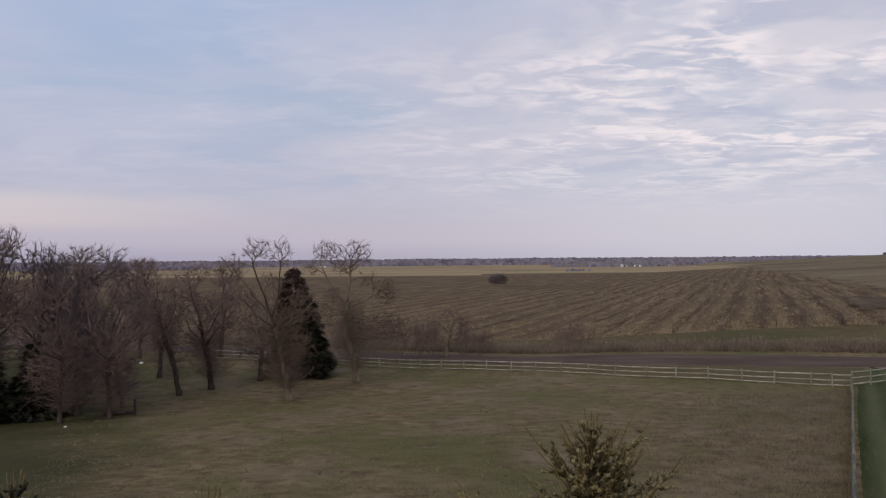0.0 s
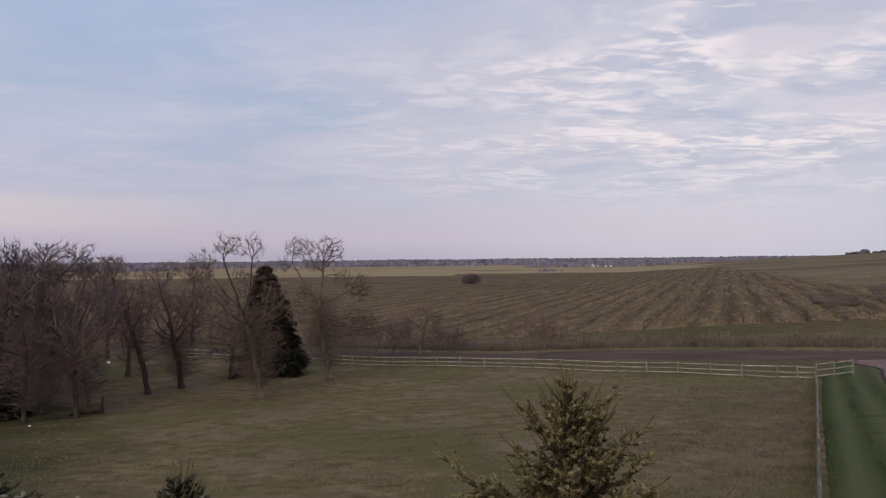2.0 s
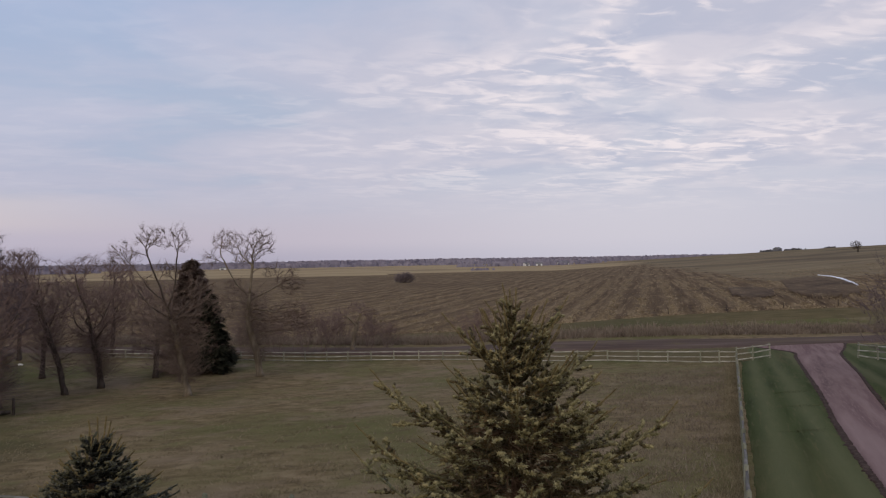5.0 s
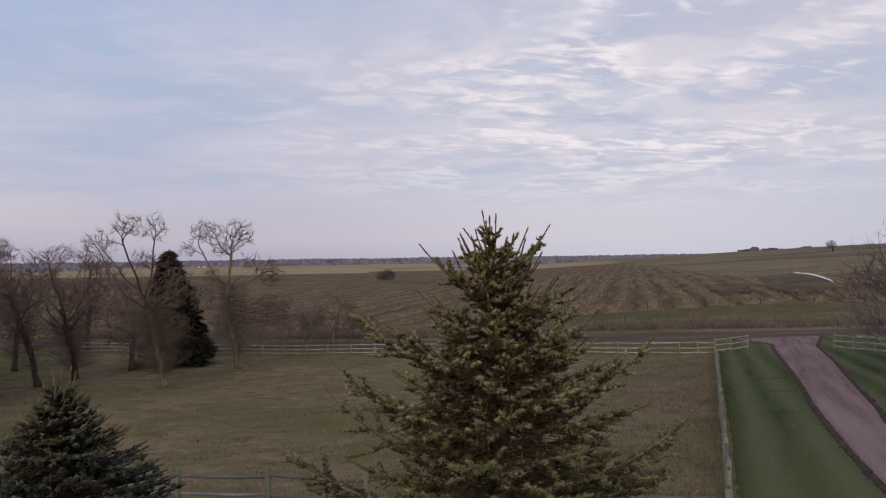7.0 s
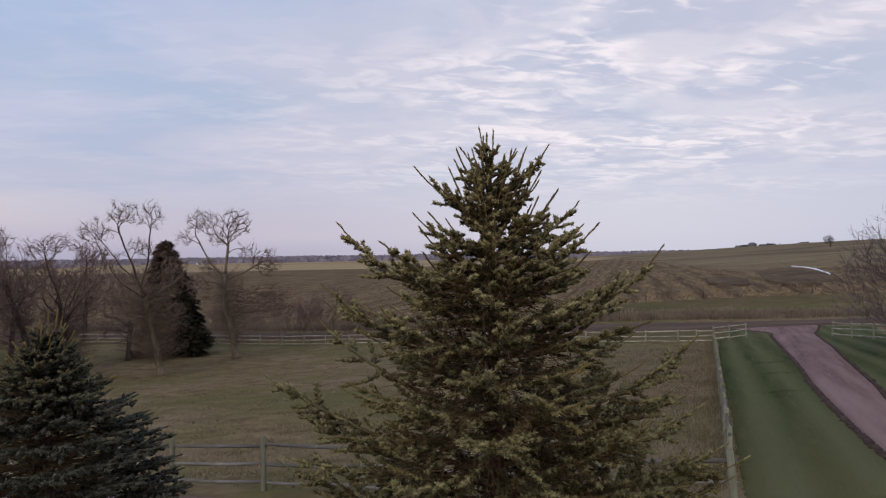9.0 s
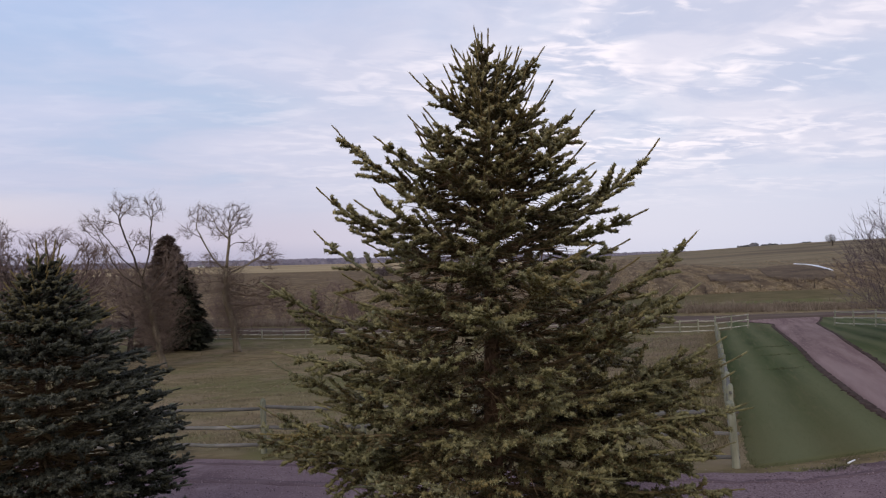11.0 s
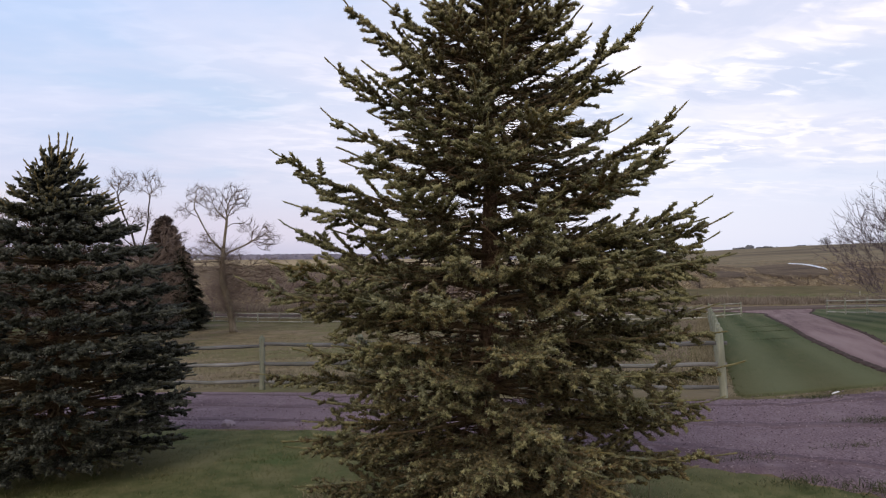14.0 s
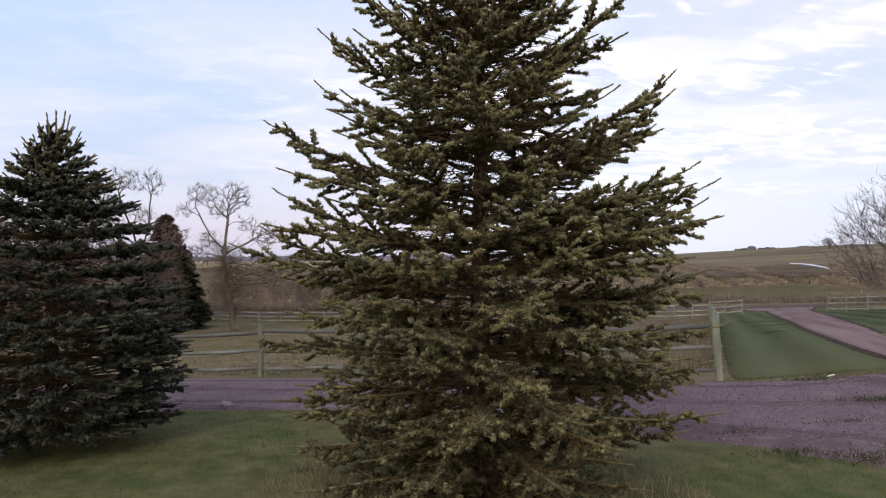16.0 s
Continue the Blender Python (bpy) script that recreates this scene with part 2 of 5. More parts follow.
DIRT = material("dirt_road", [(0.058, 0.041, 0.034), (0.085, 0.061, 0.051), (0.13, 0.098, 0.082)], 0.5, bump=0.4, stretch=(0.15, 1, 1), turn=15, coarse=(0.25, (0.10, 0.078, 0.05), 0.3), bump_scale=0.06)
GRAVEL = material("red_quartzite_gravel", [(0.092, 0.062, 0.072), (0.180, 0.128, 0.142), (0.30, 0.226, 0.245)], 30.0, bump=1.0, detail=5,
                  coarse=[(0.30, (0.112, 0.076, 0.086), 0.45), (1.6, (0.235, 0.176, 0.190), 0.25), (0.12, (0.21, 0.152, 0.168), 0.35)], bump_scale=0.03)
PEBBLE = material("gravel_stone", [(0.075, 0.052, 0.058), (0.165, 0.120, 0.130), (0.27, 0.212, 0.225)], 3.0, island=0.8)
# inner and low needles: shade inside the tree is put into this darker colour
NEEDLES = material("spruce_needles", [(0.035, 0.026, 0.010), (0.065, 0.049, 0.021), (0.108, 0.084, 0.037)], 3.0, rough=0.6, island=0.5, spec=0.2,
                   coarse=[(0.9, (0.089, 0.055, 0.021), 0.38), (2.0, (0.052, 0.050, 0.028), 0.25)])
# standing needles are paler than their bodies: caught light put into the colour
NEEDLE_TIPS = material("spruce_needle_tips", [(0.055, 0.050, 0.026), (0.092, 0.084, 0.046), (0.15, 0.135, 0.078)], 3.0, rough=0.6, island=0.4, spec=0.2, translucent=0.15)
# outer growth: its own tone, lightened in the colour as though lit
LIT_NEEDLES = material("lit_needles", [(0.080, 0.071, 0.030), (0.134, 0.121, 0.053), (0.214, 0.193, 0.092)], 3.0, rough=0.6, island=0.5, spec=0.2,
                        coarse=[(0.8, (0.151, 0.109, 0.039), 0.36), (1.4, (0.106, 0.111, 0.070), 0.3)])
LIT_TIPS = material("lit_needle_tips", [(0.115, 0.109, 0.053), (0.180, 0.170, 0.086), (0.268, 0.254, 0.136)], 3.0, rough=0.6, island=0.4, spec=0.2, translucent=0.15)
# yellower growth of the top, with sunlight put into its colour
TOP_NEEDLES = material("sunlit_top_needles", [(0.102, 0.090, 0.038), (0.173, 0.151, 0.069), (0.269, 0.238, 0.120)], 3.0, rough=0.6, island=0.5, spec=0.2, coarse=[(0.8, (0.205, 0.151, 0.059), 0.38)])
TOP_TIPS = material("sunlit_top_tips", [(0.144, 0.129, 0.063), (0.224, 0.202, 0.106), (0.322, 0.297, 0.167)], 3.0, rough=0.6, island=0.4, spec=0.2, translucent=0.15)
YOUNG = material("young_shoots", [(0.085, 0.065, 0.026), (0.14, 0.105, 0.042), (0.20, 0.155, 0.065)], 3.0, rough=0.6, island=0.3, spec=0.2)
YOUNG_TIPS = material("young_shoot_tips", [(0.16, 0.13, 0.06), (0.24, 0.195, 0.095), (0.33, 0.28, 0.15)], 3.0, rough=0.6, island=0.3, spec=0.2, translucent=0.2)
# the same painted shade and light: dark inside, paler outside and on top
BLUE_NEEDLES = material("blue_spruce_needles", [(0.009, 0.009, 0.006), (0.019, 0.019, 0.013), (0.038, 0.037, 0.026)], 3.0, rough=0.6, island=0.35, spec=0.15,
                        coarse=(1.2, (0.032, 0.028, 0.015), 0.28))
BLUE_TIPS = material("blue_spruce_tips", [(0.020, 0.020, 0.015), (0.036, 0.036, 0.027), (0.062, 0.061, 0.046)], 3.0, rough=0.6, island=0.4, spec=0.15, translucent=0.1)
BLUE_LIT = material("blue_lit_needles", [(0.026, 0.027, 0.019), (0.047, 0.048, 0.035), (0.080, 0.081, 0.060)], 3.0, rough=0.6, island=0.4, spec=0.15, coarse=(1.2, (0.068, 0.060, 0.030), 0.32))
BLUE_LIT_TIPS = material("blue_lit_tips", [(0.058, 0.060, 0.045), (0.092, 0.094, 0.073), (0.140, 0.142, 0.112)], 3.0, rough=0.6, island=0.4, spec=0.15, translucent=0.1)
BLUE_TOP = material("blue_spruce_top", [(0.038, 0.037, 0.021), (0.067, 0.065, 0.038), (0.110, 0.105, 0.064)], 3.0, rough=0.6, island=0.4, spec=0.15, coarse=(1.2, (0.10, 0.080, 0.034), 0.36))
DEAD_TWIGS = material("dead_twigs", [(0.050, 0.032, 0.020), (0.085, 0.056, 0.035), (0.13, 0.09, 0.055)], 9.0, island=0.5)
SPRUCE_BARK = material("spruce_bark", [(0.045, 0.028, 0.020), (0.085, 0.055, 0.038), (0.15, 0.095, 0.065)], 14.0, bump=0.9, stretch=(1, 1, 0.35), coarse=(3.0, (0.16, 0.085, 0.05), 0.25))
TWIG_BARK = material("twig_bark", [(0.06, 0.042, 0.025), (0.11, 0.08, 0.045), (0.17, 0.12, 0.07)], 9.0, bump=0.4)
BARK = material("grey_bark", [(0.040, 0.031, 0.027), (0.066, 0.053, 0.045), (0.11, 0.09, 0.076)], 3.0, bump=0.9, stretch=(1, 1, 0.25), coarse=(0.6, (0.085, 0.062, 0.038), 0.3), bump_scale=0.08)
PALE_BARK = material("pale_bark", [(0.105, 0.084, 0.060), (0.165, 0.136, 0.100), (0.25, 0.215, 0.165)], 3.0, bump=0.9, stretch=(1, 1, 0.25), coarse=(0.5, (0.130, 0.098, 0.054), 0.35), bump_scale=0.08)
BRANCHES = material("bare_branches", [(0.090, 0.066, 0.055), (0.135, 0.101, 0.083), (0.195, 0.150, 0.120)], 1.2, bump=0.3)
BROWN_TWIGS = material("brown_twigs", [(0.105, 0.074, 0.068), (0.155, 0.111, 0.100), (0.21, 0.155, 0.138)], 1.2)
# brown twigs lightened: the haze of distance is put into the colour
HAZY_TWIGS = material("far_twigs", [(0.11, 0.088, 0.092), (0.15, 0.122, 0.124), (0.19, 0.16, 0.158)], 0.4)
PURPLE_TWIGS = material("purple_twigs", [(0.074, 0.057, 0.060), (0.112, 0.089, 0.093), (0.16, 0.130, 0.133)], 1.2)
DARK_CONIFER = material("dark_conifer", [(0.014, 0.015, 0.010), (0.026, 0.027, 0.018), (0.050, 0.050, 0.034)], 2.0, island=0.4)
BROWN_CONIFER = material("brown_conifer", [(0.115, 0.082, 0.068), (0.175, 0.128, 0.106), (0.25, 0.19, 0.155)], 2.0, island=0.5, translucent=0.4)
OLD_WOOD = material("weathered_wood", [(0.20, 0.185, 0.15), (0.32, 0.30, 0.25), (0.46, 0.43, 0.36)], 5.0, bump=0.7, stretch=(0.25, 1, 1), per_object=0.25, coarse=(0.9, (0.22, 0.23, 0.15), 0.25), spec=0.2)
GREY_WOOD = material("grey_wood", [(0.0825, 0.0788, 0.0750), (0.1425, 0.1350, 0.1275), (0.2250, 0.2137, 0.1950)], 5.0, bump=0.8, stretch=(0.25, 1, 1), per_object=0.3, coarse=(0.9, (0.1050, 0.1087, 0.0825), 0.3), spec=0.2)
POST_WOOD = material("treated_post", [(0.13, 0.135, 0.095), (0.215, 0.215, 0.155), (0.32, 0.31, 0.24)], 5.0, bump=0.7, stretch=(1, 1, 0.2), per_object=0.25, spec=0.2)
DRY_BLADES = material("dry_grass", [(0.115, 0.095, 0.055), (0.195, 0.160, 0.098), (0.30, 0.25, 0.165)], 0.4, island=0.5, translucent=0.3)
BROWN_BLADES = material("brown_tall_grass", [(0.125, 0.098, 0.074), (0.190, 0.152, 0.116), (0.27, 0.222, 0.172)], 0.3, island=0.5, translucent=0.25)
GREEN_BLADES = material("lawn_blades", [(0.060, 0.070, 0.022), (0.11, 0.112, 0.044), (0.22, 0.185, 0.095)], 0.5, island=0.7, translucent=0.3)
RESIDUE = material("corn_residue", [(0.16, 0.12, 0.075), (0.25, 0.195, 0.12), (0.36, 0.29, 0.19)], 0.4, island=0.6)
# distance haze is put into this pale purple colour
HAZY_WOODS = material("far_woods", [(0.18, 0.168, 0.22), (0.23, 0.215, 0.27), (0.28, 0.262, 0.32)], 0.01, island=0.3)
SHELTER = material("ridge_trees", [(0.07, 0.07, 0.075), (0.10, 0.10, 0.105), (0.13, 0.125, 0.13)], 0.05, island=0.3)
SNOW = material("old_snow", [(0.62, 0.66, 0.74), (0.74, 0.77, 0.82), (0.82, 0.84, 0.86)], 0.6, rough=0.7, bump=0.5)
WHITE_METAL = material("white_painted_metal", [(0.62, 0.62, 0.62), (0.72, 0.72, 0.71), (0.78, 0.78, 0.77)], 0.3)
GREY_ROOF = material("grey_roof", [(0.10, 0.10, 0.11), (0.15, 0.15, 0.16), (0.20, 0.20, 0.21)], 0.3)
SOIL = material("dark_soil", [(0.038, 0.026, 0.019), (0.072, 0.051, 0.036), (0.16, 0.12, 0.075)], 0.3, bump=0.9, stretch=(1, 0.3, 1), turn=25, bump_scale=0.2, coarse=[(0.05, (0.12, 0.088, 0.055), 0.5), (0.2, (0.09, 0.065, 0.042), 0.4)], spots=(0.9, (0.15, 0.115, 0.07), 0.2))
WEEDS = material("dark_weeds", [(0.030, 0.036, 0.016), (0.050, 0.056, 0.026), (0.085, 0.08, 0.042)], 2.0, island=0.5)


# ---- mesh helpers ----
def mesh_from(name, verts, faces, mats, index=None, smooth=False):
    """A mesh from arrays: verts (n, 3), faces (m, 3) or (m, 4)."""
    verts, faces = np.asarray(verts, np.float32), np.asarray(faces, np.int32)
    me = bpy.data.meshes.new(name)
    k = faces.shape[1]
    me.vertices.add(len(verts))
    me.vertices.foreach_set("co", verts.ravel())
    me.loops.add(faces.size)
    me.loops.foreach_set("vertex_index", faces.ravel())
    me.polygons.add(len(faces))
    me.polygons.foreach_set("loop_start", np.arange(0, faces.size, k, dtype=np.int32))
    for m in mats if isinstance(mats, (list, tuple)) else [mats]:
        me.materials.append(m)
    if index is not None:
        me.polygons.foreach_set("material_index", np.asarray(index, np.int32))
    me.polygons.foreach_set("use_smooth", np.full(len(faces), smooth))
    me.update(calc_edges=True)
    return me


def part(name, me, parent=None, label="", kind=""):
    ob = new(name, me)
    if parent is not None:
        ob.parent = parent
    if label:
        ob["label"] = label
    if kind:
        ob["kind"] = kind
    return ob


class Shape:
    """Gathers tubes and boxes into one mesh of quads."""

    def __init__(self):
        self.v, self.f, self.n, self.spikes = [], [], 0, []

    def add(self, v, f):
        self.v.append(np.asarray(v, float)), self.f.append(np.asarray(f, int) + self.n)
        self.n += len(v)

    def tube(self, pts, radii, sides=6, rough=0.0, rng=None):
        pts, radii = np.asarray(pts, float), np.asarray(radii, float)
        tang = np.gradient(pts, axis=0)
        tang /= np.linalg.norm(tang, axis=1, keepdims=True) + 1e-9
        ref = np.array([0.0, 0, 1]) if abs(tang[0, 2]) < 0.9 else np.array([1.0, 0, 0])
        a = np.cross(tang, ref)
        a /= np.linalg.norm(a, axis=1, keepdims=True) + 1e-9
        b = np.cross(tang, a)
        w = np.arange(sides) * 2 * np.pi / sides
        ring = a[:, None] * np.cos(w)[None, :, None] + b[:, None] * np.sin(w)[None, :, None]
        r = radii[:, None, None] * (1 if rng is None or not rough else 1 + rough * rng.uniform(-1, 1, (len(pts), sides, 1)))
        v = (pts[:, None] + ring * r).reshape(-1, 3)
        k, i = np.meshgrid(np.arange(len(pts) - 1), np.arange(sides), indexing="ij")
        j = (i + 1) % sides
        f = np.stack([k * sides + i, k * sides + j, (k + 1) * sides + j, (k + 1) * sides + i], -1).reshape(-1, 4)
        caps = []
        if sides >= 4:
            for row, flip in ((0, True), (len(pts) - 1, False)):
                o = row * sides
                for c in range(1, sides - 2, 2):
                    q = [o, o + c, o + c + 1, o + min(c + 2, sides - 1)]
                    caps.append(q[::-1] if flip else q)
            f = np.concatenate([f, caps])
        self.add(v, f)

    def thorn(self, pts, r):
        """A short twig: a three-sided spike from the first point to the last."""
        self.spikes.append((*pts[0], *pts[-1], r))

    def thorns(self, a, b, r):
        """Many spikes at once, from rows of a to rows of b."""
        d = b - a
        u = np.cross(d, (0.31, 0.52, 0.79))
        u *= np.reshape(r, (-1, 1)) / (np.linalg.norm(u, axis=1, keepdims=True) + 1e-9)
        w = np.cross(d, u) / (np.linalg.norm(d, axis=1, keepdims=True) + 1e-9)
        v = np.stack([a + u, a - 0.5 * u + 0.87 * w, a - 0.5 * u - 0.87 * w, b], 1).reshape(-1, 3)
        f = np.array([(0, 1, 3, 3), (1, 2, 3, 3), (2, 0, 3, 3)])
        self.add(v, (f[None] + 4 * np.arange(len(a))[:, None, None]).reshape(-1, 4))

    def prisms(self, a, b, ra, rb):
        """Many three-sided twig pieces at once, from rows of a to rows of b."""
        d = b - a
        u = np.cross(d, (0.31, 0.52, 0.79))
        u /= np.linalg.norm(u, axis=1, keepdims=True) + 1e-9
        w = np.cross(d, u) / (np.linalg.norm(d, axis=1, keepdims=True) + 1e-9)
        ring = np.stack([u, -0.5 * u + 0.87 * w, -0.5 * u - 0.87 * w], 1)
        v = np.concatenate([a[:, None] + ring * np.reshape(ra, (-1, 1, 1)), b[:, None] + ring * np.reshape(rb, (-1, 1, 1))], 1).reshape(-1, 3)
        f = np.array([(0, 1, 4, 3), (1, 2, 5, 4), (2, 0, 3, 5)])
        self.add(v, (f[None] + 6 * np.arange(len(a))[:, None, None]).reshape(-1, 4))

    def box(self, x0, y0, z0, x1, y1, z1):
        v = [(x, y, z) for z in (z0, z1) for y in (y0, y1) for x in (x0, x1)]
        self.add(v, [(0, 2, 3, 1), (4, 5, 7, 6), (0, 1, 5, 4), (2, 6, 7, 3), (0, 4, 6, 2), (1, 3, 7, 5)])

    def mesh(self, name, mats, smooth=False):
        if self.spikes:
            q = np.array(self.spikes)
            self.thorns(q[:, :3], q[:, 3:6], q[:, 6])
        f = np.concatenate(self.f)
        if (f[:, 2] == f[:, 3]).any():
            flat = f[:, 2] == f[:, 3]
            f = np.concatenate([f[flat][:, :3], f[~flat][:, [0, 1, 2]], f[~flat][:, [0, 2, 3]]])
        return mesh_from(name, np.concatenate(self.v), f, mats, None, smooth)


def smooth01(a, b, x):
    t = np.clip((x - a) / (b - a), 0, 1)
    return t * t * (3 - 2 * t)


# ---- lie of the land ----
def near_height(x, y):
    s = (y - 14) - 0.3 * (x - 8.3)
    lift = 0.17 * (1 - smooth01(0, 7, x)) * np.exp(-((s - 8.5) / 4.5) ** 2)
    return lift + np.interp(s, [-400, -6, 0, 6, 30, 38, 57, 68, 85, 130, 4000], [0, 0, -0.06, -0.5, -2.6, -3.3, -4.75, -5.1, -5.5, -5.3, -5.3])


def far_height(x, y):
    u = x - 0.35 * y
    z = np.interp(u, [-4000, -20, 14, 80, 222, 343, 500, 3000], [-5.3, -5.2, -3.4, -0.7, 6.8, 13, 18, 18])
    return -5.3 + (z + 5.3) * (1 - smooth01(900, 1700, y + 0.3 * x))


def height(x, y):
    x, y = np.asarray(x, float), np.asarray(y, float)
    w = smooth01(40, 95, (y - 14) - 0.3 * (x - 8.3))
    return near_height(x, y) * (1 - w) + far_height(x, y) * w


def spread(a, b, step, far, grow):
    """Grid lines: even from a to b, then ever wider as far as far on both sides."""
    mid = list(np.arange(a, b + step / 2, step))
    for sign, start in ((1, b), (-1, a)):
        d, p = step, start
        while abs(p) < far:
            d *= grow
            p += sign * d
            mid.append(p)
    return np.array(sorted(mid))


FIELD_EDGE = 112.0
gx, gy = spread(-50, 90, 1.25, 3600, 1.16), spread(-14, 136, 1.0, 4200, 1.12)
GX, GY = np.meshgrid(gx, gy)
grng = np.random.default_rng(5)
GZ = height(GX, GY)
# furrow swells across the ploughed field, along its rows
du = (GX * math.cos(radians(25)) - GY * math.sin(radians(25)))
swell = smooth01(FIELD_EDGE + 1, FIELD_EDGE + 8, GY) * (1 - smooth01(260, 420, GY))
GZ = GZ + swell * 0.16 * np.sin(du * 2 * np.pi / 6.1) + swell * 0.10 * grng.uniform(-1, 1, GZ.shape)
GZ = GZ + 0.03 * grng.uniform(-1, 1, GZ.shape) * smooth01(17, 24, GY) * (GY < FIELD_EDGE)
nx, ny = len(gx), len(gy)
ii, jj = np.meshgrid(np.arange(nx - 1), np.arange(ny - 1))
quads = np.stack([jj * nx + ii, jj * nx + ii + 1, (jj + 1) * nx + ii + 1, (jj + 1) * nx + ii], -1).reshape(-1, 4)
cx, cy = ((gx[:-1] + gx[1:]) / 2)[ii].ravel(), ((gy[:-1] + gy[1:]) / 2)[jj].ravel()
cu = cx - 0.35 * cy
zone = np.where(cy < 99.5 + 0.02 * cx, 0, np.where(cy < FIELD_EDGE, 1, 2))
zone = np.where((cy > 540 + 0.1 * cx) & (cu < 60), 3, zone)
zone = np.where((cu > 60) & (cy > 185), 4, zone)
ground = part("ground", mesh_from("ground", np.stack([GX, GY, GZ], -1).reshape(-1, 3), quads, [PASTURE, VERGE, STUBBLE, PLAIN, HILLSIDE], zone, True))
tagged(ground, "dry brown pasture and ploughed fields reaching the horizon", "ground", kind="structure")


def resample(pts, n):
    pts = np.asarray(pts, float)
    d = np.r_[0, np.cumsum(np.linalg.norm(np.diff(pts, axis=0), axis=1))]
    t = np.linspace(0, d[-1], n)
    return np.stack([np.interp(t, d, pts[:, k]) for k in range(pts.shape[1])], 1)


def flowing(pts, n):
    """n points on a smooth line through pts, evenly by their number."""
    p = np.asarray(pts, float)
    p = np.concatenate([[2 * p[0] - p[1]], p, [2 * p[-1] - p[-2]]])
    k = np.linspace(0, len(pts) - 1 - 1e-6, n)
    i, t = k.astype(int), (k % 1)[:, None]
    a, b, c, d = p[i], p[i + 1], p[i + 2], p[i + 3]
    return 0.5 * (2 * b + (c - a) * t + (2 * a - 5 * b + 4 * c - d) * t ** 2 + (3 * b - a - 3 * c + d) * t ** 3)


def strip(name, left, right, n, m, lift, mat, label, category, ragged=0.0, crown=0.0):
    """A sheet on the ground between two edge lines that correspond point by point."""
    rng = np.random.default_rng(len(name) + n)
    L, R = flowing(left, n), flowing(right, n)
    if ragged:
        across = (R - L) / (np.linalg.norm(R - L, axis=1, keepdims=True) + 1e-6)
        L = L + across * rng.normal(0, ragged, (n, 1))
        R = R + across * rng.normal(0, ragged, (n, 1))
    wide = np.linalg.norm(R - L, axis=1).mean()
    rim = min(0.2, 0.25 / wide)
    w = np.r_[0.0, np.linspace(rim, 1 - rim, m - 2), 1.0]
    P = L[:, None] * (1 - w[None, :, None]) + R[:, None] * w[None, :, None]
    Z = height(P[..., 0], P[..., 1]) + lift + crown * np.sin(np.pi * w)[None, :]
    Z[:, [0, -1]] -= lift + 0.03                        # the rims sink into the ground
    Z[[0, -1]] -= lift + 0.03
    v = np.concatenate([P, Z[..., None]], -1).reshape(-1, 3)
    a, b = np.meshgrid(np.arange(n - 1), np.arange(m - 1), indexing="ij")
    f = np.stack([a * m + b, a * m + b + 1, (a + 1) * m + b + 1, (a + 1) * m + b], -1).reshape(-1, 4)
    # faces look up
    e1, e2 = v[f[0, 1]] - v[f[0, 0]], v[f[0, 3]] - v[f[0, 0]]
    if np.cross(e1, e2)[2] < 0:
        f = f[:, ::-1]
    ob = part(name, mesh_from(name, v, f, mat, None, True))
    return tagged(ob, label, category, kind="structure")


YARD_NEAR = [(-30, 25.0), (-16, 19.6), (-6, 15.6), (-0.8, 13.75), (2.5, 11.9), (5, 9.95), (6.7, 8.3), (8.4, 5.8), (10.5, 2), (12, -8)]
YARD_FAR = [(-30, 32.8), (-16, 25.7), (-6, 20.6), (-1, 18.1), (3.5, 15.9), (8.2, 13.75), (11.9, 13.95), (13.9, 14.5), (24, 16), (36, -8)]
DRIVE_L = [(13.4, 14.6), (14.5, 16.8), (15.9, 19.3), (18.3, 23.3), (22.4, 29.8), (26.4, 35.8), (30.9, 42.7), (42.1, 60.3), (46.4, 67.2), (47.5, 76)]
DRIVE_R = [(17.2, 13.6), (18.9, 20.6), (21.2, 24.2), (24.0, 27.9), (27.2, 32.4), (32.0, 39.2), (37.8, 47.3), (47.4, 61.2), (52.5, 67.2), (58, 74)]
ROAD_NEAR = [(-140, 134), (-60, 107.5), (3.4, 88.2), (21.9, 83.3), (34, 79.9), (45, 76.6), (61.9, 72.4), (100, 63), (220, 34)]
ROAD_FAR = [(-140, 142), (-60, 114), (3.7, 95.3), (24, 91.5), (37.7, 88.2), (50.6, 85), (66.3, 80.9), (103, 71), (223, 42)]
strip("lawn_yard", [(-30, -20), (-16, -20), (-6, -20), (-0.8, -20), (2.5, -20), (5, -20), (6.7, -20), (8.4, -20), (10.5, -20), (12, -20)],
      [(x, y + 0.15) for x, y in YARD_NEAR], 90, 40, 0.03, LAWN, "short green and tan mown lawn round the spruces", "lawn", 0.08)
strip("lawn_drive", [(8.6, 14.0), (9.0, 14.9), (10.6, 17.6), (12.4, 20.6), (15.6, 25.9), (18.4, 30.6), (23.0, 38.3), (30.4, 50.6), (36.6, 60.8), (38.0, 66.0)],
      [(x - 0.1, y) for x, y in DRIVE_L], 120, 24, 0.05, STRIP, "mown green lawn strip between fence and drive", "lawn", 0.05)
strip("lawn_far", DRIVE_R[2:], [(60, 0), (62, 10), (62, 20), (58, 28), (54, 36), (50, 44), (48, 52), (60, 68)], 60, 16, 0.05, STRIP, "mown green lawn beyond the drive", "lawn", 0.05)
strip("gravel_yard", YARD_NEAR, YARD_FAR, 110, 40, 0.065, GRAVEL, "reddish purple crushed gravel yard with tyre marks", "gravel yard", 0.07)
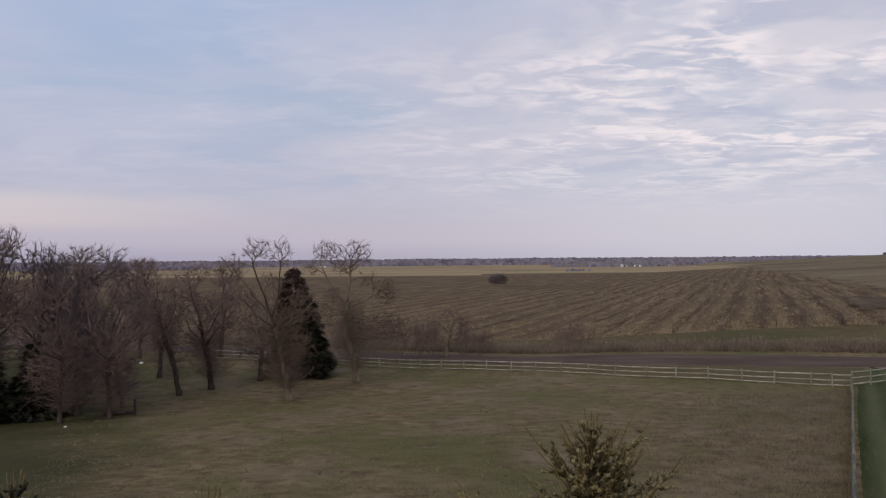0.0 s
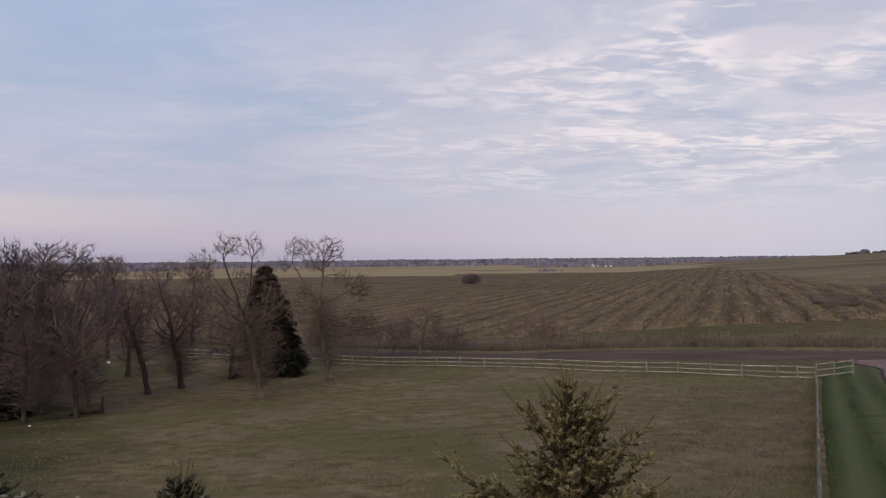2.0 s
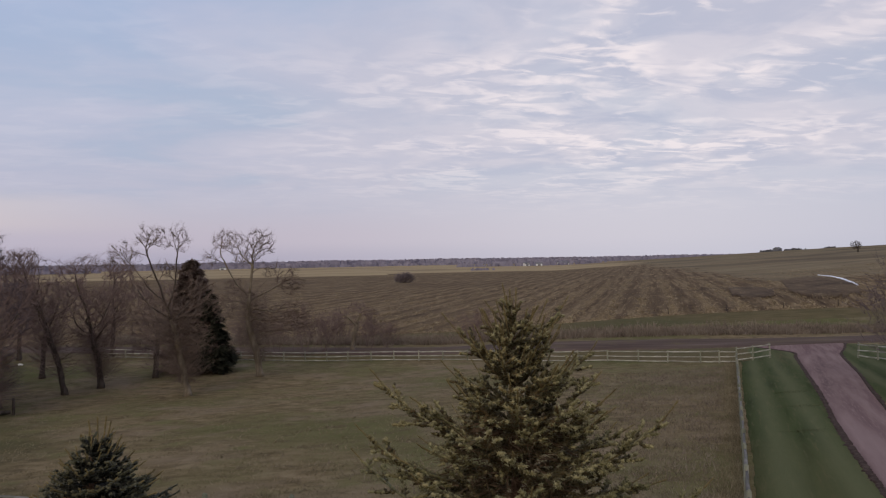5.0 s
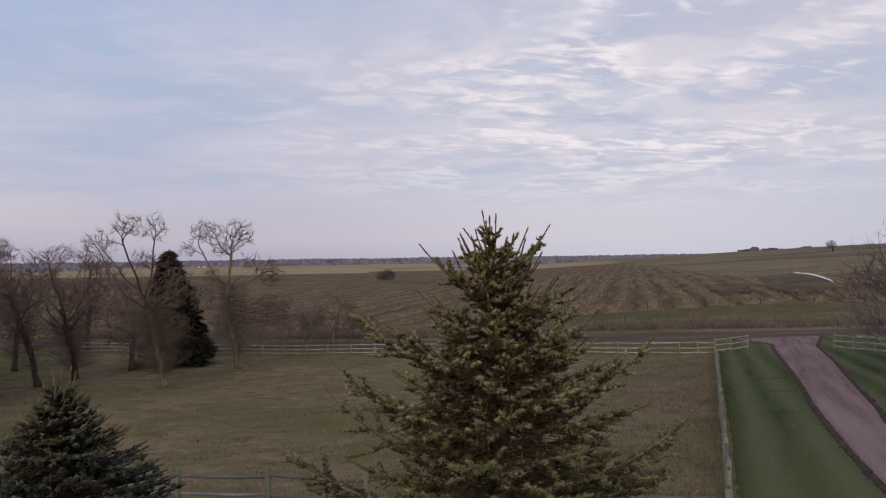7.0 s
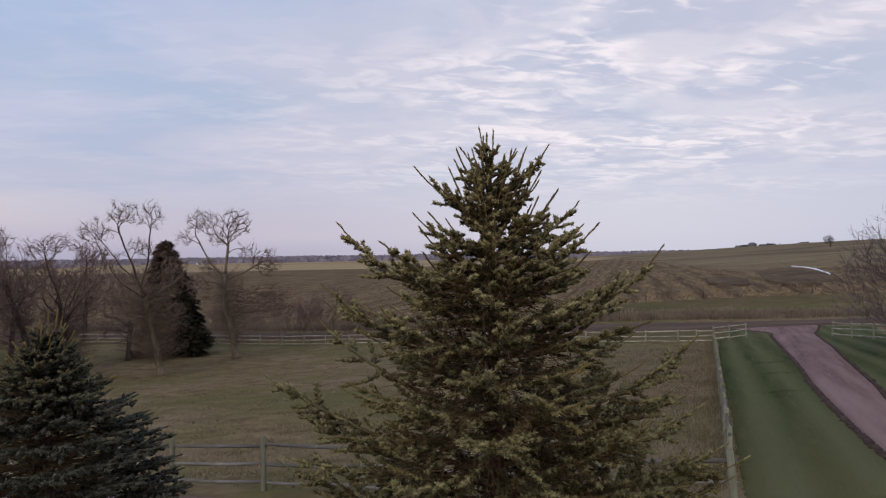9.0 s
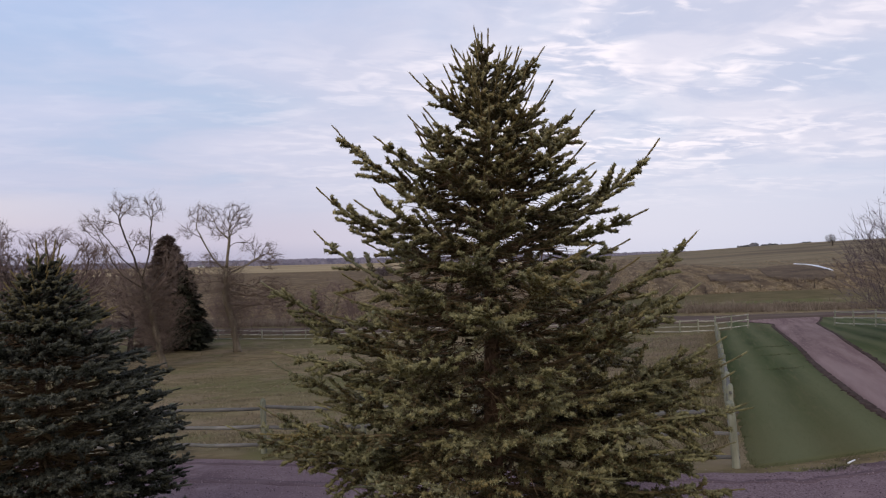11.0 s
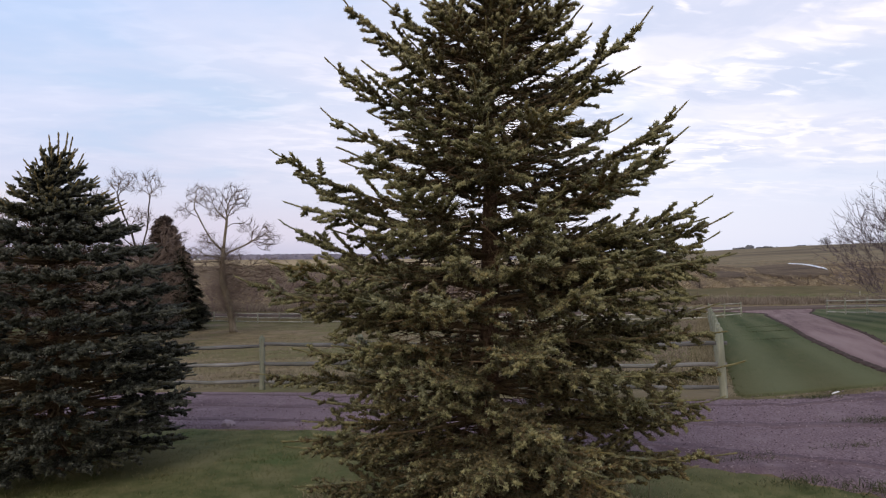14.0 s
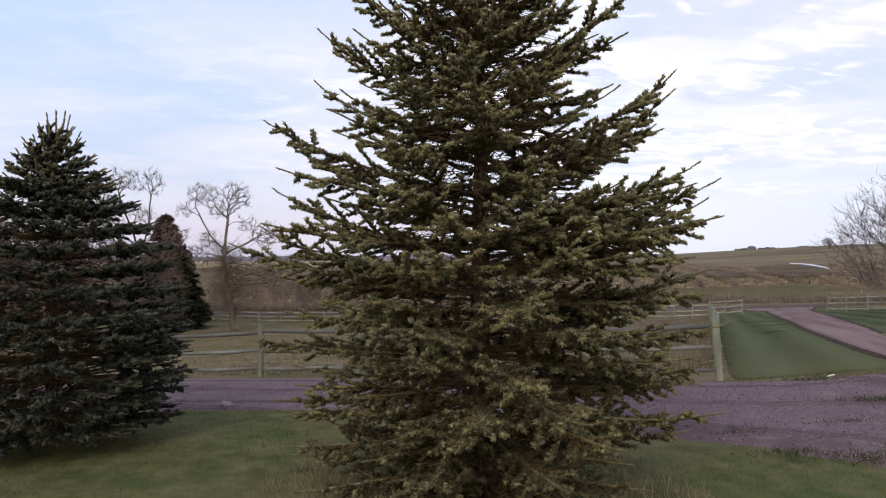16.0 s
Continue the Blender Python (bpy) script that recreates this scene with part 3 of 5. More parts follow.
strip("driveway", DRIVE_L, DRIVE_R, 90, 14, 0.085, DRIVE, "reddish gravel driveway curving down to the road", "driveway", 0.03, 0.05)
strip("drive_edge_1", [(x - 0.22, y + 0.1) for x, y in DRIVE_L], [(x + 0.16, y) for x, y in DRIVE_L], 260, 5, 0.075, EDGE, "dark bare soil edge of the drive", "soil edge", 0.06)
strip("drive_edge_2", [(x - 0.12, y) for x, y in DRIVE_R[2:]], [(x + 0.18, y - 0.1) for x, y in DRIVE_R[2:]], 240, 5, 0.075, EDGE, "dark bare soil edge of the drive", "soil edge", 0.06)
strip("road", ROAD_NEAR, ROAD_FAR, 160, 10, 0.10, DIRT, "brown dirt road with wheel tracks", "road", 0.12, 0.12)
def between(a, b, k, d):
    """The line at the share k of the way from line a to line b, shifted by d across."""
    return [(x0 + (x1 - x0) * k + d * 0.3, y0 + (y1 - y0) * k + d) for (x0, y0), (x1, y1) in zip(a, b)]


for n, (k, half) in enumerate(((0.16, 0.20), (0.52, 0.26), (0.86, 0.14))):
    strip(f"tyre_track_{n + 1}", between(YARD_NEAR[1:9], YARD_FAR[1:9], k, -half), between(YARD_NEAR[1:9], YARD_FAR[1:9], k, half), 120, 5, 0.072, PACKED, "darker packed tyre track in the gravel", "tyre track", 0.05)
strip("soil_bank_1", [(128.1, 188.6), (144.0, 198.7), (142.7, 187.8), (129.1, 162.4), (118.0, 145.0)], [(98.2, 141.3), (93.2, 128.3), (94.5, 124.8), (98.1, 124.6), (105.6, 128.6)], 90, 12, 0.2, SOIL, "dark eroded soil bank below the snow", "soil bank", 3.0)
strip("soil_bank_2", [(101.2, 171.6), (105.2, 167.4), (103.1, 154.8)], [(85.2, 142.9), (83.4, 132.5), (88.9, 132.6)], 70, 8, 0.2, SOIL, "dark washed soil in the ploughed field", "soil bank", 2.4)
strip("verge", [(-60, 95), (-16, 90.3), (2.6, 84.0), (16.5, 78.4), (27.3, 71), (36.2, 61.6), (39.5, 63)],
      [(-60, 107), (-16, 94), (3.4, 88.0), (21.9, 83.0), (34, 79.6), (45, 76.3), (46.5, 75.5)], 70, 10, 0.05, VERGE, "green roadside grass verge", "verge", 0.1)


# ---- fences: round rails on posts ----
def post_mesh(h, r, rng, bend=0.02):
    s = Shape()
    z = np.array([-0.25, 0.0, 0.3 * h, 0.65 * h, h - 0.02, h])
    pts = np.stack([rng.normal(0, bend * 0.4, 6), rng.normal(0, bend * 0.4, 6), z], 1)
    s.tube(pts, [r * 1.05, r * 1.03, r, r * 0.97, r * 0.95, r * 0.78], 9, 0.05, rng)
    return s.mesh("post", POST_WOOD, True)


def fence(label, posts, rail_z, post_h, post_r, rail_r, seed, group, overrides=None, wood=None):
    rng = np.random.default_rng(seed)
    root = tagged(new("rail_fence"), label, "fence", group)
    x0, y0 = posts[0]
    root.location = (x0, y0, float(height(x0, y0)))
    o = np.array(root.location)
    metas = [post_mesh(post_h, post_r, rng) for _ in range(3)]
    for k, (x, y) in enumerate(posts):
        z = float(height(x, y))
        p = part("post", metas[k % 3], root)
        p.location = (x - o[0], y - o[1], z - o[2])
        p.rotation_euler = (rng.normal(0, 0.02), rng.normal(0, 0.02), rng.uniform(0, 6))
        if overrides and k in overrides:
            p.scale, tilt = overrides[k]
            p.rotation_euler = (0.0, tilt, 0.0)
    for k in range(len(posts) - 1):
        a, b = np.array(posts[k]), np.array(posts[k + 1])
        za, zb = float(height(*a)), float(height(*b))
        d = b - a
        length = np.linalg.norm(d)
        for rz in rail_z:
            s = Shape()
            t = np.linspace(-0.03, 1.03, 6)
            sag = -0.02 * np.sin(np.pi * np.clip(t, 0, 1)) + rng.normal(0, 0.006, 6)
            ja, jb = rng.normal(0, 0.02), rng.normal(0, 0.02)
            pts = np.stack([t * length, rng.normal(0, 0.008, 6), (1 - t) * ja + t * (zb - za + jb) + sag], 1)
            s.tube(pts, rail_r * np.array([0.8, 1, 1.03, 1.0, 0.97, 0.78]) * rng.uniform(0.9, 1.1), 8, 0.06, rng)
            rail = part("rail", s.mesh("rail", wood or OLD_WOOD, True), root)
            rail.location = (a[0] - o[0], a[1] - o[1], za + rz - o[2])
            rail.rotation_euler = (0, 0, math.atan2(d[1], d[0]))
    return root


def line(a, b, n):
    return [(a[0] + (b[0] - a[0]) * k / n, a[1] + (b[1] - a[1]) * k / n) for k in range(n + 1)]


CORNER, FAR_CORNER = (8.34, 14.26), (36.1, 60.6)
fence("weathered three-rail round wooden fence beside the gravel yard", line(CORNER, (-1.57, 19.35), 4) + line((-1.57, 19.35), (-16.4, 26.6), 6)[1:],
      (0.22, 0.70, 1.16), 1.36, 0.075, 0.048, 11, "pasture fences", {0: ((1.08, 1.08, 1.0), -0.06)}, GREY_WOOD)
fence("long weathered rail fence along the mown strip", line(CORNER, FAR_CORNER, 19)[1:], (0.2, 0.68, 1.15), 1.32, 0.07, 0.05, 12, "pasture fences", None, GREY_WOOD)
FAR_POSTS = [(36.1, 60.6), (34.9, 61.5), (33.6, 62.6), (31.4, 65.0), (29.4, 67.4), (27.1, 70.0), (24.4, 71.7), (21.7, 73.4), (19.0, 75.3), (16.4, 77.2), (13.6, 78.9), (10.9, 80.3),
             (8.2, 81.6), (5.3, 82.5), (2.6, 83.1), (-0.2, 83.6), (-2.7, 84.0), (-5.3, 84.8), (-7.9, 85.7), (-10.5, 86.7), (-13.3, 87.8), (-16.4, 89.1),
             (-19.4, 90.3), (-22.4, 91.5), (-25.5, 92.6), (-28.6, 93.8), (-31.7, 95.0)]
fence("pale weathered rail fence along the dirt road", FAR_POSTS, (0.16, 0.62, 1.10), 1.25, 0.075, 0.06, 13, "pasture fences")
fence("short flared fence wing beside the drive mouth", [(36.1, 60.6), (38.4, 61.6), (41.0, 62.8)], (0.3, 0.85, 1.35), 1.5, 0.075, 0.055, 14, "pasture fences")
fence("pale rail fence flanking the far side of the drive", [(46.0, 57.2), (45.6, 54.4), (45.1, 51.4), (44.6, 48.4), (44.1, 45.4)], (0.25, 0.75, 1.25), 1.45, 0.075, 0.055, 15, "pasture fences")


# ---- conifers ----
def shoot_forms(count, needles, rng, sides=4, radius=0.0255, core=0.0160):
    """Blunt shoots along +x, 0.1 m long: a plump body of packed needles (slot 0) and single needles that stand out from it (slot 1)."""
    forms = []
    L = 0.10
    for _ in range(count):
        v, f, slot = [], [], []
        for x, r in ((0.0, 0.75), (0.70, 1.05)):
            tw = rng.uniform(0, 0.8)
            for k in range(sides):
                a = tw + k * 2 * math.pi / sides
                q = core * r * rng.uniform(0.85, 1.15)
                v.append((x * L, q * math.cos(a), q * math.sin(a)))
        for k in range(sides):
            b = (k + 1) % sides
            f += [(k, b, b + sides), (k, b + sides, k + sides)]
        v.append((L * 1.0, 0, 0))
        f += [(sides + k, sides + (k + 1) % sides, len(v) - 1) for k in range(sides)]
        slot += [0] * len(f)
        for n in range(needles):
            x = L * (0.05 + 0.85 * (n + rng.uniform(0, 1)) / needles)
            a = n * 2.39996 + rng.uniform(-0.4, 0.4)
            d = np.array([0.0, math.cos(a), math.sin(a)])
            side = np.array([0.0, -math.sin(a), math.cos(a)])
            ln = radius * rng.uniform(0.8, 1.2)
            tip = np.array([x, 0, 0]) + d * ln + np.array([ln * rng.uniform(0.5, 0.95) * (1.0 + x / L), 0, 0])
            base = np.array([x, 0, 0]) + d * core * 0.6
            i = len(v)
            v += [tuple(base + side * 0.0058), tuple(base - side * 0.0058), tuple(tip)]
            f.append((i, i + 1, i + 2))
            slot.append(1)
        forms.append((np.array(v), np.array(f), np.array(slot)))
    return forms


def plant_shoots(name, segs, forms, mats, rng):
    """segs: rows of start (3), direction (3), length, thickness, and the pair of materials to take."""
    segs = np.asarray(segs, float)
    pick = rng.integers(0, len(forms), len(segs))
    V, F, S, off = [], [], [], 0
    for k, (fv, ff, fs) in enumerate(forms):
        s = segs[pick == k]
        if not len(s):
            continue
        d = s[:, 3:6] / np.linalg.norm(s[:, 3:6], axis=1, keepdims=True)
        ref = rng.normal(0, 1, d.shape)
        a = np.cross(d, ref)
        a /= np.linalg.norm(a, axis=1, keepdims=True)
        b = np.cross(d, a)
        ln = s[:, 6:7] / 0.10
        v = s[:, None, :3] + fv[None, :, 0:1] * (d * ln)[:, None] + (fv[None, :, 1:2] * a[:, None] + fv[None, :, 2:3] * b[:, None]) * s[:, None, 7:8]
        V.append(v.reshape(-1, 3))
        F.append((ff[None] + (np.arange(len(s)) * len(fv))[:, None, None]).reshape(-1, 3) + off)
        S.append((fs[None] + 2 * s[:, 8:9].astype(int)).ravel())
        off += len(s) * len(fv)
    return mesh_from(name, np.concatenate(V), np.concatenate(F), mats, np.concatenate(S), True)


def bezier(p0, p1, p2, p3, n):
    t = np.linspace(0, 1, n)[:, None]
    return (1 - t) ** 3 * p0 + 3 * (1 - t) ** 2 * t * p1 + 3 * (1 - t) * t * t * p2 + t ** 3 * p3


def unit(v):
    return v / (np.linalg.norm(v, axis=-1, keepdims=True) + 1e-9)


UP = np.array([0.0, 0.0, 1.0])


def conifer_limb(base, tip, rng, spacing, spray, bare, droop, radius, upturn, shoot_len, fat, spire, pitch, hang, old):
    """One limb: its wood, the shoots on it (last column: 0 the dark colour that stands for inner shade, 1 the paler,
    lit colour further out) and the slim shoots of its tip. old: how far the dark colour spreads outwards.
    """
    base, tip = np.array(base, float), np.array(tip, float)
    L = np.linalg.norm(tip - base)
    h = np.array([tip[0] - base[0], tip[1] - base[1], 0.0])
    flat = np.linalg.norm(h) + 1e-6
    p1 = base + h * 0.35 + np.array([0, 0, (tip[2] - base[2]) * 0.22 - droop * 0.5])
    p2 = base + h * (0.80 + rng.uniform(-0.04, 0.04)) + np.array([0, 0, (tip[2] - base[2]) * (0.72 - upturn) - droop * 0.4])
    wob = np.cross(h / flat, UP) * rng.normal(0, 0.05) * L
    n = max(8, int(L / 0.10) + 2)
    axis = bezier(base, p1 + wob, p2 - wob * 0.4, tip, n)
    wood = Shape()
    wood.tube(axis, np.linspace(radius, 0.0045, n), 6, 0.06, rng)
    dist = np.r_[0, np.cumsum(np.linalg.norm(np.diff(axis, axis=0), axis=1))]
    total = dist[-1]
    way = unit(np.gradient(axis, axis=0))

    def at(d, rows):
        return np.stack([np.interp(d, dist, rows[:, k]) for k in range(3)], 1)

    out, slim = [], []

    def put(p, d, ln, thick, lit):
        out.append(np.concatenate([p, d, np.broadcast_to(ln, len(p))[:, None], np.broadcast_to(thick, len(p))[:, None], np.broadcast_to(lit, len(p))[:, None]], 1))

    # the limb's own coat, and its bare-looking slim end
    d = np.arange(total * max(bare, 0.12), total - 0.8 * spire, shoot_len * 0.7)
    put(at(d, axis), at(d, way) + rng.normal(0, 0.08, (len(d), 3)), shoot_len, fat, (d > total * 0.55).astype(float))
    d = np.arange(total - 0.8 * spire, total, shoot_len * 0.8)
    p = at(d, axis)
    slim = np.concatenate([p, at(d, way) + rng.normal(0, 0.04, (len(d), 3)), np.full((len(d), 1), shoot_len * 1.05), np.full((len(d), 1), fat * 0.50), np.zeros((len(d), 1))], 1)
    # side twigs, alternately
    d = np.arange(total * bare + 0.04, total - 0.62 * spire, spacing)
    d = np.clip(d + rng.uniform(-0.3, 0.3, len(d)) * spacing, 0, total)
    m = len(d)
    p, t = at(d, axis), unit(at(d, way))
    lat = unit(np.cross(t, UP)) * np.where(np.arange(m) % 2, 1.0, -1.0)[:, None]
    up = unit(np.cross(lat, t) * np.where(np.arange(m) % 2, 1.0, -1.0)[:, None])
    rest = np.maximum(0, total - d - 0.5 * spire)
    ln = np.minimum(spray, 0.07 + 0.50 * rest) * rng.uniform(0.6, 1.12, m) * np.minimum(1, 0.5 + 1.6 * (d / total - bare))
    ang = np.radians(rng.uniform(42, 68, m))
    fall = rng.normal(-0.03 - droop * 0.8, 0.34, m)
    low = rng.random(m) < hang
    fall, ln = np.where(low, rng.uniform(-1.1, -0.5, m), fall), np.where(low, np.minimum(ln, 0.26), ln)
    dirn = unit(t * np.cos(ang)[:, None] + lat * np.sin(ang)[:, None] + up * fall[:, None])
    lift = rng.uniform(-0.05, 0.24, m)

    def twig(i, s):
        """Places and directions at the shares s along the twigs i."""
        l = ln[i][:, None]
        s = s[:, None]
        return (p[i] + dirn[i] * s * l + (t[i] * 0.22 + UP * lift[i][:, None]) * s * s * l,
                unit(dirn[i] + (t[i] * 0.44 + UP * 2 * lift[i][:, None]) * s))

    every = np.arange(m)
    a, b, c = twig(every, np.zeros(m))[0], twig(every, np.full(m, 0.5))[0], twig(every, np.full(m, 0.96))[0]
    wood.prisms(a, b, np.full(m, 0.0055), np.full(m, 0.004)), wood.prisms(b, c, np.full(m, 0.004), np.full(m, 0.002))
    # painted shade: shoots nearer the trunk take the darker pair of materials
    outward = (d / total)
    count = np.maximum(1, np.ceil(ln / (shoot_len * 0.8))).astype(int)          # the twig's own coat
    i = np.repeat(every, count)
    k = np.arange(len(i)) - np.repeat(np.cumsum(count) - count, count)
    sh = (k + 0.12) / count[i]
    keep = (sh > 0.2) | (rng.random(len(i)) < 0.5)
    i, sh = i[keep], sh[keep]
    q, e = twig(i, sh)
    put(q, e + rng.normal(0, 0.06, e.shape), ln[i] / count[i] * 1.15 + 0.008, fat * rng.uniform(0.85, 1.1, len(i)), ((outward[i] * 0.6 + sh * 0.5 + rng.normal(0, 0.1, len(i))) > 0.66 + old).astype(float))
    count = np.maximum(1, np.ceil(ln / pitch)).astype(int)                      # blunt shoots to both sides of it, and above
    i = np.repeat(every, count)
    k = np.arange(len(i)) - np.repeat(np.cumsum(count) - count, count)
    sh = np.clip((k + rng.uniform(0.1, 0.9, len(i))) / count[i], 0.1, 0.95)
    q, e = twig(i, sh)
    aa = np.radians(rng.uniform(38, 68, len(i)))[:, None]
    l2 = unit(np.cross(e, UP)) * np.where(k % 2, 1.0, -1.0)[:, None]
    dd = e * np.cos(aa) + l2 * np.sin(aa) + UP * rng.normal(0.16, 0.30, len(i))[:, None]
    put(q, dd, shoot_len * rng.uniform(0.55, 1.0, len(i)) * (1.1 - 0.5 * sh), fat * rng.uniform(0.8, 1.1, len(i)), ((outward[i] * 0.6 + sh * 0.5 + rng.normal(0, 0.12, len(i))) > 0.58 + old).astype(float))
    return wood, np.concatenate(out), slim


def conifer(label, x, y, tall, trunk_r, limbs, leaders, mats, seed, needles=9, sides=4, spacing=0.062, spray=0.50, shoot_len=0.074, fat=1.22, forms=8, spire=0.34, inner=None, pitch=0.031, hang=0.30, gold_from=4.3, shaded=0.28):
    """limbs: rows of base height, azimuth (degrees from +x), reach, tip height, bare share, droop, upturn. inner:
    count, heights and radii of dead inner twigs.
    mats: pairs for shoots shaded by colour, shoots lit by colour, the tip shoots and the sunlit top. shaded: how much
    of the lit colour the lowest limbs lack, as painted shade."""
    rng = np.random.default_rng(seed)
    root = tagged(new("spruce_tree"), label, "tree", "spruces on the lawn")
    root.location = (x, y, float(height(x, y)))
    f = shoot_forms(forms, needles, rng, sides)
    s = Shape()
    z = np.linspace(-0.2, tall * 0.965, 16)
    sway = np.stack([np.cumsum(rng.normal(0, 0.008, 16)), np.cumsum(rng.normal(0, 0.008, 16)), z], 1)
    s.tube(sway, trunk_r * (1 - np.linspace(0, 1, 16)) ** 0.85 + 0.012, 10, 0.08, rng)
    part("trunk", s.mesh("trunk", SPRUCE_BARK, True), root, "brown scaly trunk")

    def axis_at(h):
        return np.array([np.interp(h, z, sway[:, 0]), np.interp(h, z, sway[:, 1]), h])

    for hb, az, reach, zt, bare, droop, upturn in limbs:
        a = radians(az)
        b = axis_at(hb)
        tip = np.array([math.cos(a) * reach, math.sin(a) * reach, zt])
        away = 2.3 if math.sin(a) > 0.45 else 1.0
        top = float(np.interp(hb / tall, [0.66, 0.92], [1.0, 0.80]))     # shorter and finer towards the top
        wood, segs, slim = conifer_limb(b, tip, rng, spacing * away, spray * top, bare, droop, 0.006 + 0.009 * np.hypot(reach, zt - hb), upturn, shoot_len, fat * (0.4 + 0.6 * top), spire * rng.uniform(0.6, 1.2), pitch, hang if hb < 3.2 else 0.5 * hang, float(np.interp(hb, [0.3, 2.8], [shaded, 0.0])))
        limb = part("limb", wood.mesh("limb", TWIG_BARK), root)
        if zt > gold_from:                              # last summer's growth on the upper limbs
            part("limb_tip", plant_shoots("limb_tip", slim, f, mats[4:6], rng), limb, "slender golden brown tip shoot", "stuff")
        else:
            slim[:, 8] = 1
            segs = np.concatenate([segs, slim])
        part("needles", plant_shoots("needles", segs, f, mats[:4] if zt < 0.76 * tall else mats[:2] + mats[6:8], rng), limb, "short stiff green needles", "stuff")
    for dx, dy, z0, z1 in leaders:                      # upright leader shoots at the top
        p = np.array([dx * 0.4, dy * 0.4, z0])
        e = np.array([dx, dy, z1]) - p
        m = max(2, int(np.linalg.norm(e) / 0.09))
        segs = [(*(p + e * k / m), *e, np.linalg.norm(e) / m * 1.1, fat * 0.52, 0) for k in range(m)]
        part("leader", plant_shoots("leader", segs, f, mats[4:6], rng), root, "upright leader shoot")
    if inner:                                           # dead twigs close to the trunk
        count, iz, ir = inner
        h = rng.uniform(0.15, iz[-1] * 0.80, count)
        a, r = rng.uniform(0, 6.283, count), np.interp(h, iz, ir) * rng.uniform(0.05, 0.42, count)
        p = np.stack([np.cos(a) * r, np.sin(a) * r, h], 1)
        d = np.stack([np.cos(a) + rng.normal(0, 0.7, count), np.sin(a) + rng.normal(0, 0.7, count), rng.normal(-0.1, 0.4, count)], 1)
        th = Shape()
        th.thorns(p, p + d * rng.uniform(0.08, 0.24, (count, 1)), rng.uniform(0.004, 0.009, count))
        part("dead_twig_mass", th.mesh("dead_twig_mass", DEAD_TWIGS), root, "brown dead inner twigs", "stuff")
    return root


# the tall spruce: the limbs that stand out first, then a full coat
BIG_X, BIG_Y = 1.73, 8.15
big_profile_z = [0.0, 0.3, 1.0, 2.0, 3.0, 3.5, 4.2, 4.8, 5.3, 5.8, 6.2, 6.5, 6.67]
big_profile_r = [1.8, 2.12, 2.36, 2.45, 2.46, 2.38, 2.12, 1.76, 1.38, 1.02, 0.70, 0.38, 0.10]
brng = np.random.default_rng(21)
big_limbs = [  # base height, azimuth, reach, tip height, bare, droop, upturn
    (4.75, 163, 1.55, 5.78, 0.18, 0.02, 0.10), (4.15, 161, 1.78, 5.17, 0.18, 0.06, 0.12), (3.75, 146, 2.1, 4.74, 0.2, 0.06, 0.12), (3.25, 160, 2.45, 4.18, 0.2, 0.06, 0.1),
    (4.40, -20, 1.70, 5.50, 0.18, 0.06, 0.14), (3.55, -9, 2.16, 4.62, 0.2, 0.08, 0.12), (3.15, -41, 2.06, 4.14, 0.2, 0.06, 0.12), (2.75, -14, 2.52, 3.40, 0.2, 0.08, 0.12),
    (5.80, 141, 0.84, 6.39, 0.1, 0.0, 0.1), (5.95, 8, 0.68, 6.58, 0.1, 0.0, 0.1), (5.35, 23, 1.26, 6.03, 0.15, 0.0, 0.1), (5.00, -45, 1.16, 5.70, 0.15, 0.0, 0.12), (5.4, -49, 0.8, 6.04, 0.1, 0.0, 0.1),
    (2.2, 172, 2.62, 2.75, 0.22, 0.1, 0.1), (1.65, 168, 2.55, 1.72, 0.2, 0.12, 0.1), (2.0, -8, 2.5, 2.45, 0.22, 0.1, 0.1), (1.25, -5, 2.35, 1.35, 0.2, 0.12, 0.1),
    (2.45, -24, 2.42, 3.0, 0.2, 0.1, 0.12), (2.0, -2, 2.40, 2.4, 0.2, 0.1, 0.12), (1.6, -28, 2.48, 1.95, 0.2, 0.12, 0.1), (1.2, -14, 2.46, 1.5, 0.2, 0.12, 0.1), (0.9, -30, 2.4, 1.1, 0.2, 0.12, 0.1), (1.75, 10, 2.4, 2.1, 0.2, 0.1, 0.1), (0.6, -8, 2.25, 0.7, 0.2, 0.12, 0.1), (2.6, 5, 2.4, 3.2, 0.2, 0.08, 0.12),
    (2.5, -13, 2.42, 3.2, 0.2, 0.06, 0.12), (2.8, -17, 2.28, 3.56, 0.2, 0.06, 0.12), (3.3, -4, 1.98, 4.05, 0.2, 0.05, 0.12), (2.6, 167, 2.2, 3.34, 0.2, 0.06, 0.12), (2.2, 171, 2.34, 2.95, 0.2, 0.08, 0.12), (3.1, 164, 2.08, 3.86, 0.2, 0.05, 0.12)]
zb = 0.24
turn = 0.0
